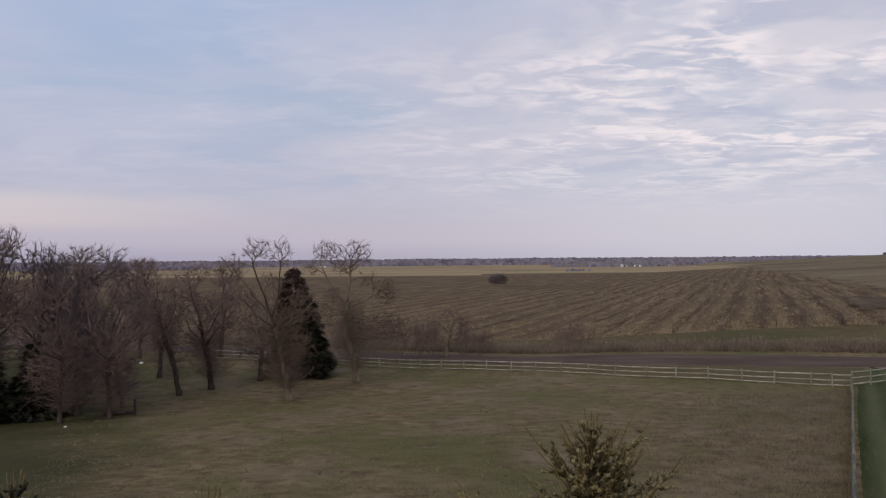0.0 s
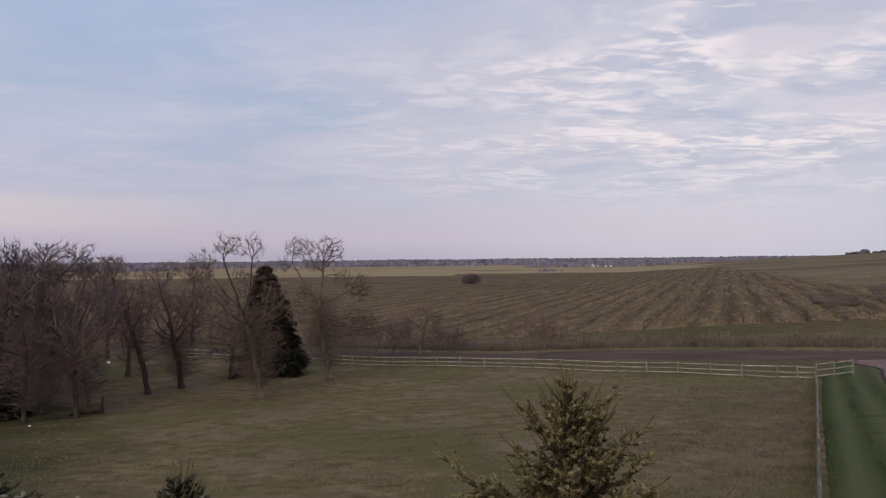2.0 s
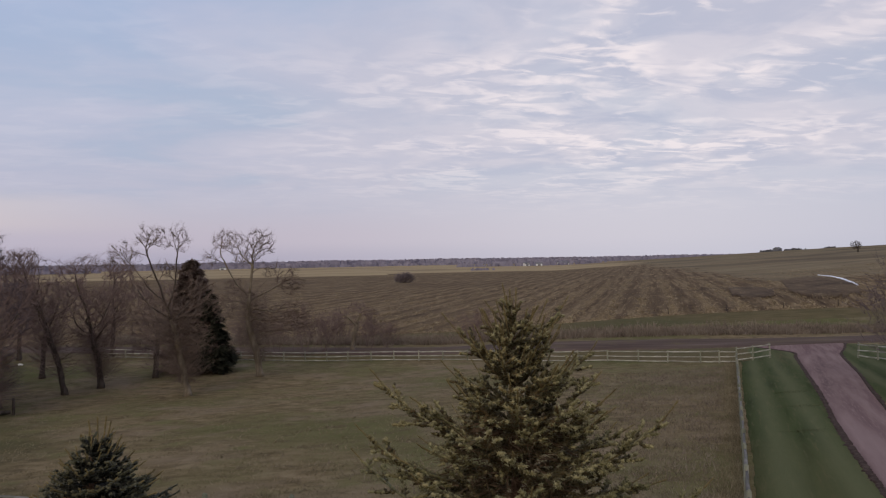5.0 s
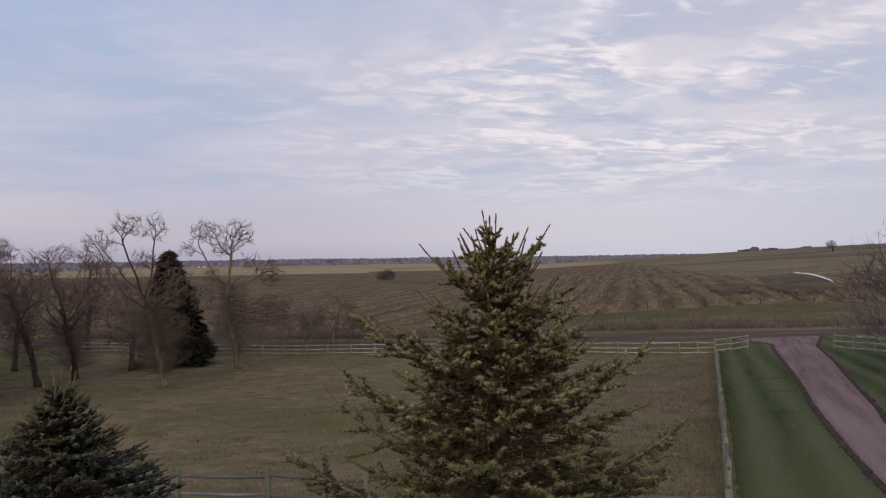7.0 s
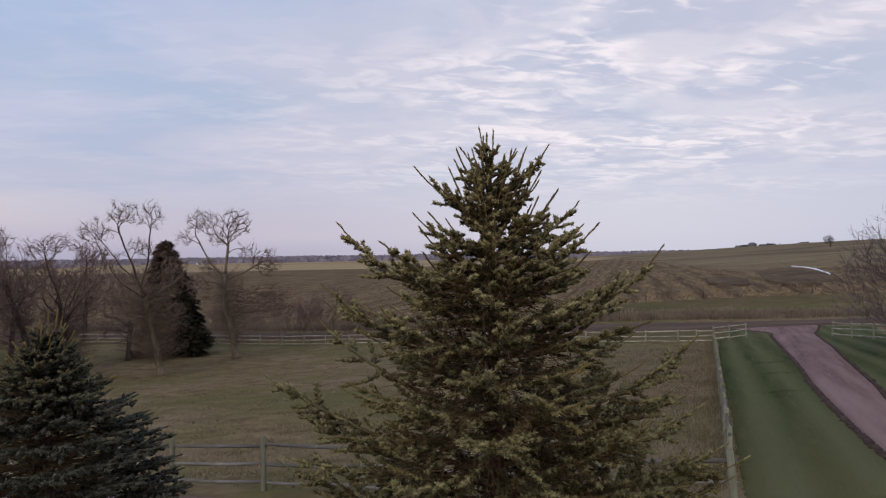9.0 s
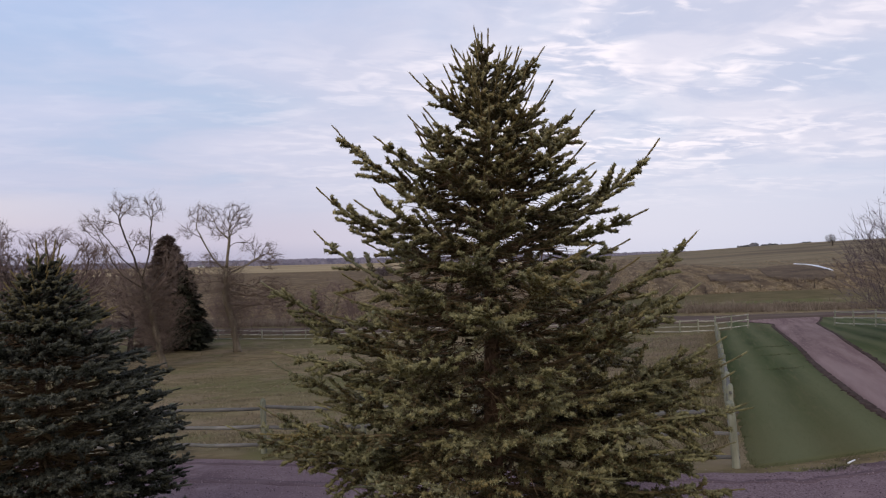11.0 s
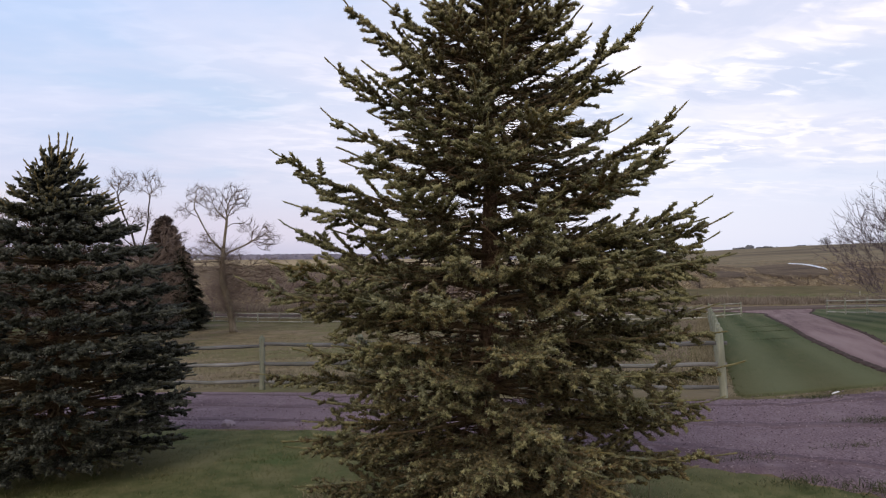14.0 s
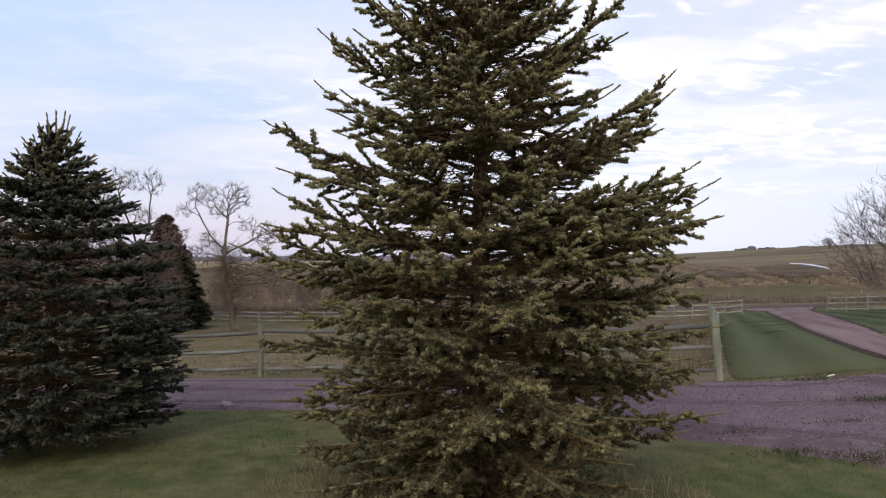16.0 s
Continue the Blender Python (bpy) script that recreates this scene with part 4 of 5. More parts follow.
while zb < 6.3:
    n = 12 if zb < 3.1 else (7 if zb < 4.7 else 8)
    for k in range(n):
        az = turn + 360.0 * k / n + brng.normal(0, 9)
        base_z = zb + brng.normal(0, 0.04)
        rise = np.interp(base_z, [0, 1.0, 2.0, 3.0, 4.5, 5.5, 6.4], [-0.10, 0.00, 0.14, 0.30, 0.55, 0.55, 0.32]) * brng.uniform(0.75, 1.25)
        zt = max(0.10, base_z + rise)
        reach = np.interp(zt, big_profile_z, big_profile_r) * brng.uniform(0.62, 0.98)
        big_limbs.append((base_z, az, reach, zt, 0.22 if base_z < 3.2 else 0.10, np.interp(base_z, [0, 2.5, 5], [0.14, 0.08, 0.0]), brng.uniform(0.06, 0.16)))
    turn += 77
    zb += np.interp(zb, [0, 2, 4.5, 6.3], [0.25, 0.29, 0.27, 0.17])
big_leaders = [(0, 0, 6.2, 6.71), (-0.07, 0.02, 6.15, 6.60), (-0.2, 0.0, 6.05, 6.5), (0.16, -0.1, 6.0, 6.48), (0.3, 0.1, 6.0, 6.5), (0.45, 0.1, 6.0, 6.58), (-0.3, 0.1, 5.95, 6.4), (0.1, 0.25, 6.0, 6.5), (-0.42, -0.1, 5.8, 6.34), (0.56, -0.05, 5.75, 6.32), (-0.16, -0.3, 5.8, 6.36), (0.3, -0.32, 5.8, 6.3)]
conifer("tall open green spruce with upturned limb tips on the lawn", BIG_X, BIG_Y, 6.6, 0.13, big_limbs, big_leaders, [NEEDLES, NEEDLE_TIPS, LIT_NEEDLES, LIT_TIPS, YOUNG, YOUNG_TIPS, TOP_NEEDLES, TOP_TIPS], 31, inner=(7000, big_profile_z, big_profile_r))

# the dense blue spruce beside it
SMALL_X, SMALL_Y = -3.76, 11.7
small_z = [0.0, 0.3, 1.2, 2.1, 2.7, 3.15, 3.63, 4.0, 4.4, 4.85]
small_r = [1.50, 1.74, 1.98, 1.86, 1.68, 1.48, 1.12, 0.76, 0.40, 0.06]
srng = np.random.default_rng(22)
small_limbs = []
zb, turn = 0.42, 10.0
while zb < 4.38:
    n = 30 if zb < 2.9 else (24 if zb < 3.7 else 14)
    for k in range(n):
        az = turn + 360.0 * k / n + srng.normal(0, 6)
        base_z = zb + srng.normal(0, 0.025)
        zt = max(0.34, base_z + np.interp(base_z, [0, 1, 2.5, 4.4], [-0.05, 0.05, 0.18, 0.30]) * srng.uniform(0.8, 1.2))
        reach = np.interp(zt, small_z, small_r) * srng.uniform(0.9, 1.04)
        small_limbs.append((base_z, az, reach, zt, 0.48 if base_z < 3.3 else 0.12, 0.05, 0.06))
    turn += 53
    zb += 0.29 if zb < 3.4 else 0.18
small_leaders = [(0, 0, 4.3, 4.90), (-0.13, 0.0, 4.3, 4.86), (0.12, 0.02, 4.3, 4.90), (0.2, -0.02, 4.3, 4.84), (-0.28, 0.1, 4.15, 4.62), (0.34, 0.0, 4.15, 4.60)]
blue = conifer("dense bluish spruce with layered boughs on the lawn", SMALL_X, SMALL_Y, 4.8, 0.11, small_limbs, small_leaders, [BLUE_NEEDLES, BLUE_TIPS, BLUE_LIT, BLUE_LIT_TIPS, YOUNG, YOUNG_TIPS, BLUE_TOP, BLUE_LIT_TIPS], 32,
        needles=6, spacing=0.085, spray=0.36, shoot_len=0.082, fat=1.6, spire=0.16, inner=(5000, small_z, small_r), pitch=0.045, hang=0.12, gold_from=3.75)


# a like spruce stands a little further along the row
third_limbs = [(b * 1.05, az + 40, r * 1.15, z * 1.05, 0.3, d, u) for k, (b, az, r, z, _, d, u) in enumerate(small_limbs) if k % 3 == 0 and b > 0.8]
conifer("bluish spruce at the far end of the row", -7.25, 12.2, 5.0, 0.11, third_limbs, [(dx, dy, z0 * 1.04, z1 * 1.04) for dx, dy, z0, z1 in small_leaders], [BLUE_NEEDLES, BLUE_TIPS, BLUE_LIT, BLUE_LIT_TIPS, YOUNG, YOUNG_TIPS, BLUE_TOP, BLUE_LIT_TIPS], 33,
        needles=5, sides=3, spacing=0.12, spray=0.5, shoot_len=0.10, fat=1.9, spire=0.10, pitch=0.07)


def far_conifer(label, x, y, tall, wide, mat, seed, density=1.0, power=0.8):
    """A conifer far off: trunk and boughs of many small drooping sprays."""
    rng = np.random.default_rng(seed)
    root = tagged(new("conifer_tree"), label, "tree", "trees round the pasture")
    root.location = (x, y, float(height(x, y)))
    s = Shape()
    s.tube([(0, 0, -0.2), (0, 0, tall * 0.5), (0.05, 0, tall * 0.95)], [0.22, 0.13, 0.02], 7, 0.1, rng)
    part("trunk", s.mesh("trunk", SPRUCE_BARK, True), root)
    n = int(5200 * density)
    boughs = int(30 * tall)                              # sprays gather on single boughs of uneven reach
    bz, ba = np.sort(rng.uniform(0.04, 0.98, boughs) ** 1.15), rng.uniform(0, 2 * np.pi, boughs)
    br = wide * (1 - bz) ** power * rng.uniform(0.48, 1.15, boughs) + 0.12
    pick = rng.choice(boughs, n, p=(br + 0.2) / (br + 0.2).sum())
    share = np.sqrt(rng.uniform(0.05, 1, n))
    rr = br[pick] * share
    aa = ba[pick] + rng.normal(0, 0.30, n) * (1.1 - 0.6 * share)
    zz = tall * bz[pick] + 0.10 * rr + rng.normal(0, 0.10, n) - 0.25 * share ** 2
    c = np.stack([rr * np.cos(aa), rr * np.sin(aa), np.clip(zz, 0.1, None)], 1)
    out = np.stack([np.cos(aa), np.sin(aa), rng.normal(-0.1, 0.35, n)], 1)
    side = np.stack([-np.sin(aa), np.cos(aa), rng.normal(0, 0.3, n)], 1)
    ln, w = rng.uniform(0.25, 0.6, n)[:, None], rng.uniform(0.08, 0.2, n)[:, None]
    v = np.stack([c - side * w, c + out * ln, c + side * w, c - out * ln * 0.5 + (0, 0, 0.1)], 1).reshape(-1, 3)
    f = np.arange(4 * n).reshape(-1, 4)
    part("crown", mesh_from("crown", v, f, mat), root, "layered boughs")
    return root


# ---- bare trees ----
def grow(start, way, length, radius, depth, rng, out, spread_deg, taper=0.72, lift=0.11, wander=0.12, kids=(2, 4)):
    """Grows one limb and what springs from it; out: lists of (points, radii) by order."""
    n = 5 if depth > 1 else 4
    pts, p, d = [start], np.array(start, float), np.array(way, float)
    for _ in range(n):
        d = d + rng.normal(0, wander * (0.7 if depth < 2 else 1.0), 3) + np.array([0, 0, lift * rng.uniform(0.2, 1.0)])
        d /= math.sqrt(d @ d)
        p = p + d * length / n
        pts.append(p.copy())
    end = radius * (0.62 if depth else 0.35)
    out[depth].append((np.array(pts), np.linspace(radius, end, n + 1)))
    if depth == 0:
        return
    for k in range(rng.integers(kids[0], kids[1] + 1) + (1 if depth < 3 else 0)):
        t = rng.uniform(0.45, 1.0) if k else 1.0
        i = min(n, int(t * n))
        a = radians(rng.uniform(spread_deg * 0.45, spread_deg))
        g = rng.normal(0, 1, 3)
        side = np.array([d[1] * g[2] - d[2] * g[1], d[2] * g[0] - d[0] * g[2], d[0] * g[1] - d[1] * g[0]])
        side /= math.sqrt(side @ side) + 1e-9
        nd = d * math.cos(a) + side * math.sin(a)
        grow(pts[i], nd, length * rng.uniform(taper - 0.12, taper + 0.1), max(0.014, end * rng.uniform(0.6, 0.9)), depth - 1, rng, out, spread_deg, taper, lift, wander, kids)


def bare_tree(name, label, x, y, trunk, trunk_r, lobes, seed, bark=BARK, twig=BRANCHES, limb_bark=None, brush=0, group="trees round the pasture", fine=0.010, step=0.36, dense=2.0, twigs=4, low=0.45):
    """trunk: points of the bole up to its fork. lobes: rows of dx, height, half width, half height of the crown's masses; limbs reach out for them."""
    rng = np.random.default_rng(seed)
    root = tagged(new(name), label, "tree", group)
    root.location = (x, y, float(height(x, y)))
    bole = resample([(a, 0.25 * a * math.sin(seed), c) for a, c in trunk], max(6, int(trunk[-1][1] / step)))
    bole[1:-1, :2] += rng.normal(0, 0.04, (len(bole) - 2, 2))
    A = []
    for dx, hz, rx, rz in lobes:
        n = int(dense * 75 * (rx * rx * rz) ** 0.62)
        q = unit(rng.normal(0, 1, (n, 3))) * rng.uniform(0, 1, (n, 1)) ** 0.5
        A.append(q * (rx, rx, rz) + (dx, rng.normal(0, 0.5) * rx, hz))
    A = np.concatenate(A)
    P, D, parent, kids = list(bole), list(unit(np.gradient(bole, axis=0))), list(range(-1, len(bole) - 1)), [1] * len(bole)
    first = int(len(bole) * low)
    crotch = bole[-1] - (0, 0, 1.0)
    gap = np.linalg.norm(A[:, None] - bole[None, first:], axis=2)
    near, dist = gap.argmin(1) + first, gap.min(1)
    for _ in range(70):
        if not len(A):
            break
        u = (A - np.array(P)[near]) / (dist[:, None] + 1e-9)
        idx, inv = np.unique(near, return_inverse=True)
        acc = np.zeros((len(idx), 3))
        np.add.at(acc, inv, u)
        fresh = []
        for k, i in enumerate(idx):
            if kids[i] > 2:
                continue
            d = acc[k] / (math.sqrt(acc[k] @ acc[k]) + 1e-9) + 0.9 * D[i] + rng.normal(0, 0.16, 3) + 0.30 * unit(P[i] - crotch)
            d /= math.sqrt(d @ d)
            fresh.append(len(P))
            P.append(P[i] + d * step * rng.uniform(0.8, 1.2)), D.append(d), parent.append(int(i)), kids.append(0)
            kids[i] += 1
        if not fresh:
            break
        gap = np.linalg.norm(A[:, None] - np.array(P)[None, fresh], axis=2)
        best = gap.min(1)
        closer = best < dist
        near, dist = np.where(closer, gap.argmin(1) + fresh[0], near), np.where(closer, best, dist)
        alive = dist > step * 0.9
        A, near, dist = A[alive], near[alive], dist[alive]
    P, D, parent = np.array(P), np.array(D), np.array(parent)
    n, nb = len(P), len(bole)
    leaf = np.bincount(parent[1:], minlength=n) == 0
    power = math.log(max(8, leaf.sum())) / math.log(trunk_r / fine)
    flow = np.where(leaf, fine ** power, 0.0)
    branch = np.zeros(n, int)                            # the node on the bole from which each one springs
    for i in range(n - 1, 0, -1):
        flow[parent[i]] += flow[i]
    R = np.maximum(flow ** (1 / power) * np.where(np.arange(n) < nb, 1.0, 0.86), fine)
    for i in range(nb, n):
        branch[i] = i if parent[i] < nb else branch[parent[i]]
    size = np.bincount(branch[nb:], minlength=n)
    s = Shape()
    pts = bole.copy()
    pts[0, 2] = -0.3
    s.tube(pts, np.maximum(R[:nb], trunk_r * 0.35) * np.r_[1.5, 1.15, np.ones(nb - 2)], 10, 0.08, rng)
    part("trunk", s.mesh("trunk", bark, True), root)
    R[:nb] = np.minimum(R[:nb], trunk_r)
    heir = {}
    for i in range(nb, n):                               # the stoutest child carries each limb on
        j = heir.get(parent[i])
        if j is None or R[i] > R[j]:
            heir[parent[i]] = i
    stout = R > 0.05

    def clothe(members, thin):
        thin.prisms(P[parent[members]], P[members], np.minimum(R[parent[members]], R[members] * 1.5), R[members])
        m = np.repeat(members[R[members] < 3.2 * fine], twigs)
        if len(m):
            q = P[parent[m]] + (P[m] - P[parent[m]]) * rng.uniform(0, 1, (len(m), 1))
            w = unit(D[m] + rng.normal(0, 0.30, (len(m), 3)) + 0.45 * unit(q - crotch) + (0, 0, 0.15))
            thin.thorns(q, q + w * step * rng.uniform(0.8, 2.6, (len(m), 1)), fine * 0.8)

    every = np.arange(nb, n)
    for b in np.unique(branch[nb:]):
        members = every[branch[nb:] == b]
        if size[b] < 25:
            continue
        thick = Shape()
        for i in members:
            if (stout[i] or i == b) and (i == b or heir[parent[i]] != i or not stout[parent[i]]):
                chain = [parent[i], i]
                while chain[-1] in heir and stout[heir[chain[-1]]]:
                    chain.append(heir[chain[-1]])
                thick.tube(P[chain], np.r_[min(R[chain[0]], R[i] * 1.25), R[chain[1:]]], 6, 0.06, rng)
        limb = part("limb", thick.mesh("limb", limb_bark or bark, True), root)
        thin = Shape()
        rest = members[~stout[members]]
        if len(rest):
            clothe(rest, thin)
            part("crown", thin.mesh("crown", twig), limb, "fine bare twigs", "stuff")
    small = every[size[branch[nb:]] < 25]
    thin = Shape()
    if len(small):
        clothe(small, thin)
    if brush:                                            # suckers along the trunk
        h = rng.uniform(0.16, 1.0, brush) * trunk[-1][1]
        a = rng.uniform(0, 6.28, brush)
        p = np.stack([np.interp(h, bole[:, 2], bole[:, 0]), np.interp(h, bole[:, 2], bole[:, 1]), h], 1)
        q = p + np.stack([np.cos(a), np.sin(a), rng.uniform(-0.1, 0.9, brush)], 1) * rng.uniform(0.5, 2.9, (brush, 1))
        thin.thorns(p, q, np.full(brush, fine * 1.1))
        for _ in range(3):
            m = p + (q - p) * rng.uniform(0.3, 0.9, (brush, 1))
            thin.thorns(m, m + (q - p) * 0.4 + rng.normal(0, 0.35, (brush, 3)), np.full(brush, fine * 0.9))
    if thin.n:
        part("undergrowth", thin.mesh("undergrowth", twig), root, "tangle of thin suckers", "stuff")
    return root


def crowded(tall, wide, rng):
    """Crown masses of a tree that grew among others: several high ones, fuller ones below."""
    high = [(rng.normal(0, wide * 0.55), tall * rng.uniform(0.78, 0.90), wide * rng.uniform(0.32, 0.5), tall * rng.uniform(0.07, 0.11)) for _ in range(4)]
    mid = [(rng.normal(0, wide * 0.5), tall * rng.uniform(0.5, 0.68), wide * rng.uniform(0.5, 0.7), tall * 0.13) for _ in range(3)]
    return high + mid + [(rng.normal(0, 0.5), tall * 0.36, wide * 0.7, tall * 0.12)]


def shrub(label, x, y, tall, wide, seed, mat=BROWN_TWIGS, stems=14, depth=3, group="brush along the road", category="shrub", thick=0.02, name="bare_shrub", kids=(2, 3), fine=0.012):
    rng = np.random.default_rng(seed)
    root = tagged(new(name), label, category, group)
    root.location = (x, y, float(height(x, y)))
    out = [[] for _ in range(depth + 1)]
    for _ in range(stems):
        a, r = rng.uniform(0, 6.28), rng.uniform(0, 0.22) * wide
        t = rng.uniform(0.02, 0.75) * wide / tall
        way = np.array([math.cos(a) * t, math.sin(a) * t, 1.0])
        way /= np.linalg.norm(way)
        grow((math.cos(a) * r, math.sin(a) * r, -0.1), way, tall * rng.uniform(0.3, 0.44), thick, depth, rng, out, 34, 0.72, 0.10, 0.13, kids)
    stem, thin = Shape(), Shape()
    for d in range(depth, -1, -1):
        for p, r in out[d]:
            if d == depth:
                stem.tube(p, r, 5)
            elif d >= 2:
                thin.tube(p, r, 3)
            else:
                thin.thorn(p[:3], max(fine, r[0])), thin.thorn(p[2:], max(fine, r[2]))
                for _ in range(2):
                    q = p[rng.integers(1, len(p))]
                    thin.thorn((q, q + (p[-1] - p[0]) * rng.uniform(0.3, 0.7) + rng.normal(0, 0.25, 3) * np.linalg.norm(p[-1] - p[0])), max(fine, r[-1] * 0.8))
    part("stemwood", stem.mesh("stemwood", mat), root, "", "stuff")
    part("crown", thin.mesh("crown", mat), root, "fine bare twigs", "stuff")
    return root


bare_tree("bare_tree", "tall bare tree with pale lower trunk and high round crown", -9.3, 74.7, [(0, 0), (-0.35, 2.5), (-1.2, 5.5), (-1.0, 8.8)], 0.35,
          [(-3.2, 14.2, 1.72, 1.29), (0.1, 14.0, 1.55, 1.46), (-4.6, 12.4, 0.95, 0.77), (-1.4, 12.6, 1.38, 1.03), (3, 9.9, 1.63, 1.46), (1.2, 11.0, 1.12, 0.86), (-3.6, 7.6, 1.20, 1.60), (3.2, 6.2, 2.60, 1.70), (-2.6, 9.6, 1.03, 0.77), (0.2, 6.0, 1.60, 1.80)],
          41, PALE_BARK, BRANCHES, PALE_BARK, 950)
bare_tree("bare_tree", "leaning bare tree with twin crowns and knotted trunk", -14.2, 64.0, [(0, 0), (-0.5, 2.6), (-0.9, 4.6), (-1.5, 6.8)], 0.29,
          [(-3, 14.0, 1.38, 1.03), (-0.7, 13.8, 0.99, 1.29), (-5.5, 12.4, 1.38, 1.03), (-4.3, 10.2, 1.03, 0.86), (-1.4, 11.0, 1.03, 1.03), (-3.2, 6.8, 1.90, 2.20), (-1.2, 6.8, 1.50, 2.30), (0.9, 8.6, 1.50, 1.80), (0.8, 5.2, 1.40, 1.40)],
          42, PALE_BARK, BRANCHES, BARK, 1100, low=0.3)
bare_tree("bare_tree", "slender bare tree among the pasture trees", -26.3, 68.7, [(0, 0), (-0.6, 3.0), (-1.7, 6.0), (-2.6, 8.6)], 0.25,
          [(-3.5, 12.3, 1.89, 1.20), (-5.2, 11.0, 1.20, 1.03), (-2.2, 10.0, 1.38, 1.38), (-4, 8.8, 1.50, 1.40), (-1, 7.0, 1.60, 1.60)], 43, BARK, BROWN_TWIGS, None, 600)
bare_tree("bare_tree", "bare tree with reddish brown twig tangle", -24.2, 71.8, [(0, 0), (-0.2, 2.6), (-0.8, 5.2)], 0.30,
          [(-3.2, 11.6, 1.38, 1.03), (-1, 12.0, 1.46, 1.03), (1.6, 10.2, 1.63, 1.38), (-2.8, 9.0, 2.00, 1.90), (0.2, 8.0, 2.30, 2.00), (2.4, 7.4, 1.50, 1.60), (-0.6, 5.4, 2.00, 1.30)], 44, BARK, BROWN_TWIGS, None, 800)
for k, (tx, ty, th, tr, fk) in enumerate([(-27.3, 56.5, 11.5, 0.20, 0.42), (-31.6, 59.4, 14.4, 0.26, 0.36), (-30.5, 54.9, 12.0, 0.18, 0.45), (-35.5, 61.0, 15.6, 0.28, 0.38), (-38.5, 57.0, 16.4, 0.30, 0.34),
                                          (-42.0, 64.0, 17.6, 0.32, 0.40), (-36.0, 70.0, 15.5, 0.26, 0.44), (-44.0, 57.0, 17.0, 0.32, 0.36), (-33.5, 64.5, 13.6, 0.22, 0.45), (-29.0, 62.5, 11.8, 0.18, 0.38)]):
    lean = grng.normal(0, 0.5)
    bare_tree("bare_tree", "dark bare grove tree with crowded upright limbs", tx, ty, [(0, 0), (lean * 0.4, th * fk * 0.5), (lean, th * fk)], tr, crowded(th, th * 0.2, grng), 50 + k, BARK, PURPLE_TWIGS if k % 2 else BROWN_TWIGS, None, 330, fine=0.014, dense=1.7, low=0.3)
for k, (tx, ty, th) in enumerate([(-33.0, 80.0, 12.0), (-20.5, 77.0, 10.5), (-31.0, 96.0, 13.0), (-24.0, 99.0, 10.0), (-42.0, 95.0, 15.0), (-51.0, 90.0, 14.0)]):
    bare_tree("bare_tree", "bare roadside tree behind the pasture fence", tx, ty, [(0, 0), (0.1, th * 0.2), (0.3, th * 0.36)], 0.25, crowded(th, th * 0.22, grng), 70 + k, BARK, BROWN_TWIGS, None, 120, fine=0.017, step=0.45, dense=1.3)
far_conifer("dark green spruce beside the pasture fence", -15.2, 79.3, 9.2, 2.7, DARK_CONIFER, 61, 3.4)
far_conifer("brown conical conifer among bare trees", -17.4, 80.5, 12.9, 3.7, BROWN_CONIFER, 62, 7.0, 0.62)
for k, (tx, ty, th) in enumerate([(-37.0, 55.5, 8.5), (-39.5, 53.0, 9.5), (-34.5, 58.0, 6.5)]):
    far_conifer("dark spruce in the shaded grove", tx, ty, th, 2.3, DARK_CONIFER, 63 + k)
bare_tree("broken_tree", "broken off pale tree trunk among brush", 0.4, 93.2, [(0, 0), (0.2, 1.8), (0.7, 3.6)], 0.30, [(2.2, 5.0, 1.5, 0.7), (-1.6, 4.8, 1.2, 1.0), (0.6, 5.8, 1.3, 0.9)], 81, PALE_BARK, BROWN_TWIGS, PALE_BARK, 60, "brush along the road")
for k, (tx, ty, th, tw) in enumerate([(-6.0, 89.0, 7.0, 5.0), (-3.4, 91.0, 6.2, 4.6), (2.8, 93.6, 5.4, 4.2), (5.2, 95.0, 4.2, 3.4), (-9.4, 91.0, 7.0, 4.6), (-13.0, 92.5, 6.0, 4.4), (-1.2, 94.5, 5.6, 4.4)]):
    shrub("grey brown leafless brush beside the road", tx, ty, th, tw, 90 + k)
shrub("thin leafless sapling clump beside the road", 16.2, 87.2, 6.2, 4.6, 97, stems=18, thick=0.016)
shrub("large leafless many-stemmed shrub beyond the drive", 41.8, 38.6, 9.6, 11.0, 98, PURPLE_TWIGS, 115, 4, "", "shrub", 0.032, fine=0.016)
shrub("lone round thicket in the ploughed field", 28.4, 350.0, 5.6, 12.0, 99, HAZY_TWIGS, 70, 3, "", "thicket", 0.06, fine=0.05)
bare_tree("bare_tree", "lone round bare tree on the hill crest", 368.0, 449.0, [(0, 0), (0, 1.0), (0.1, 2.0)], 0.5, [(0, 5.2, 4.0, 3.2)], 100, BARK, HAZY_TWIGS, None, 0, "", fine=0.06, step=0.7, dense=1.0)


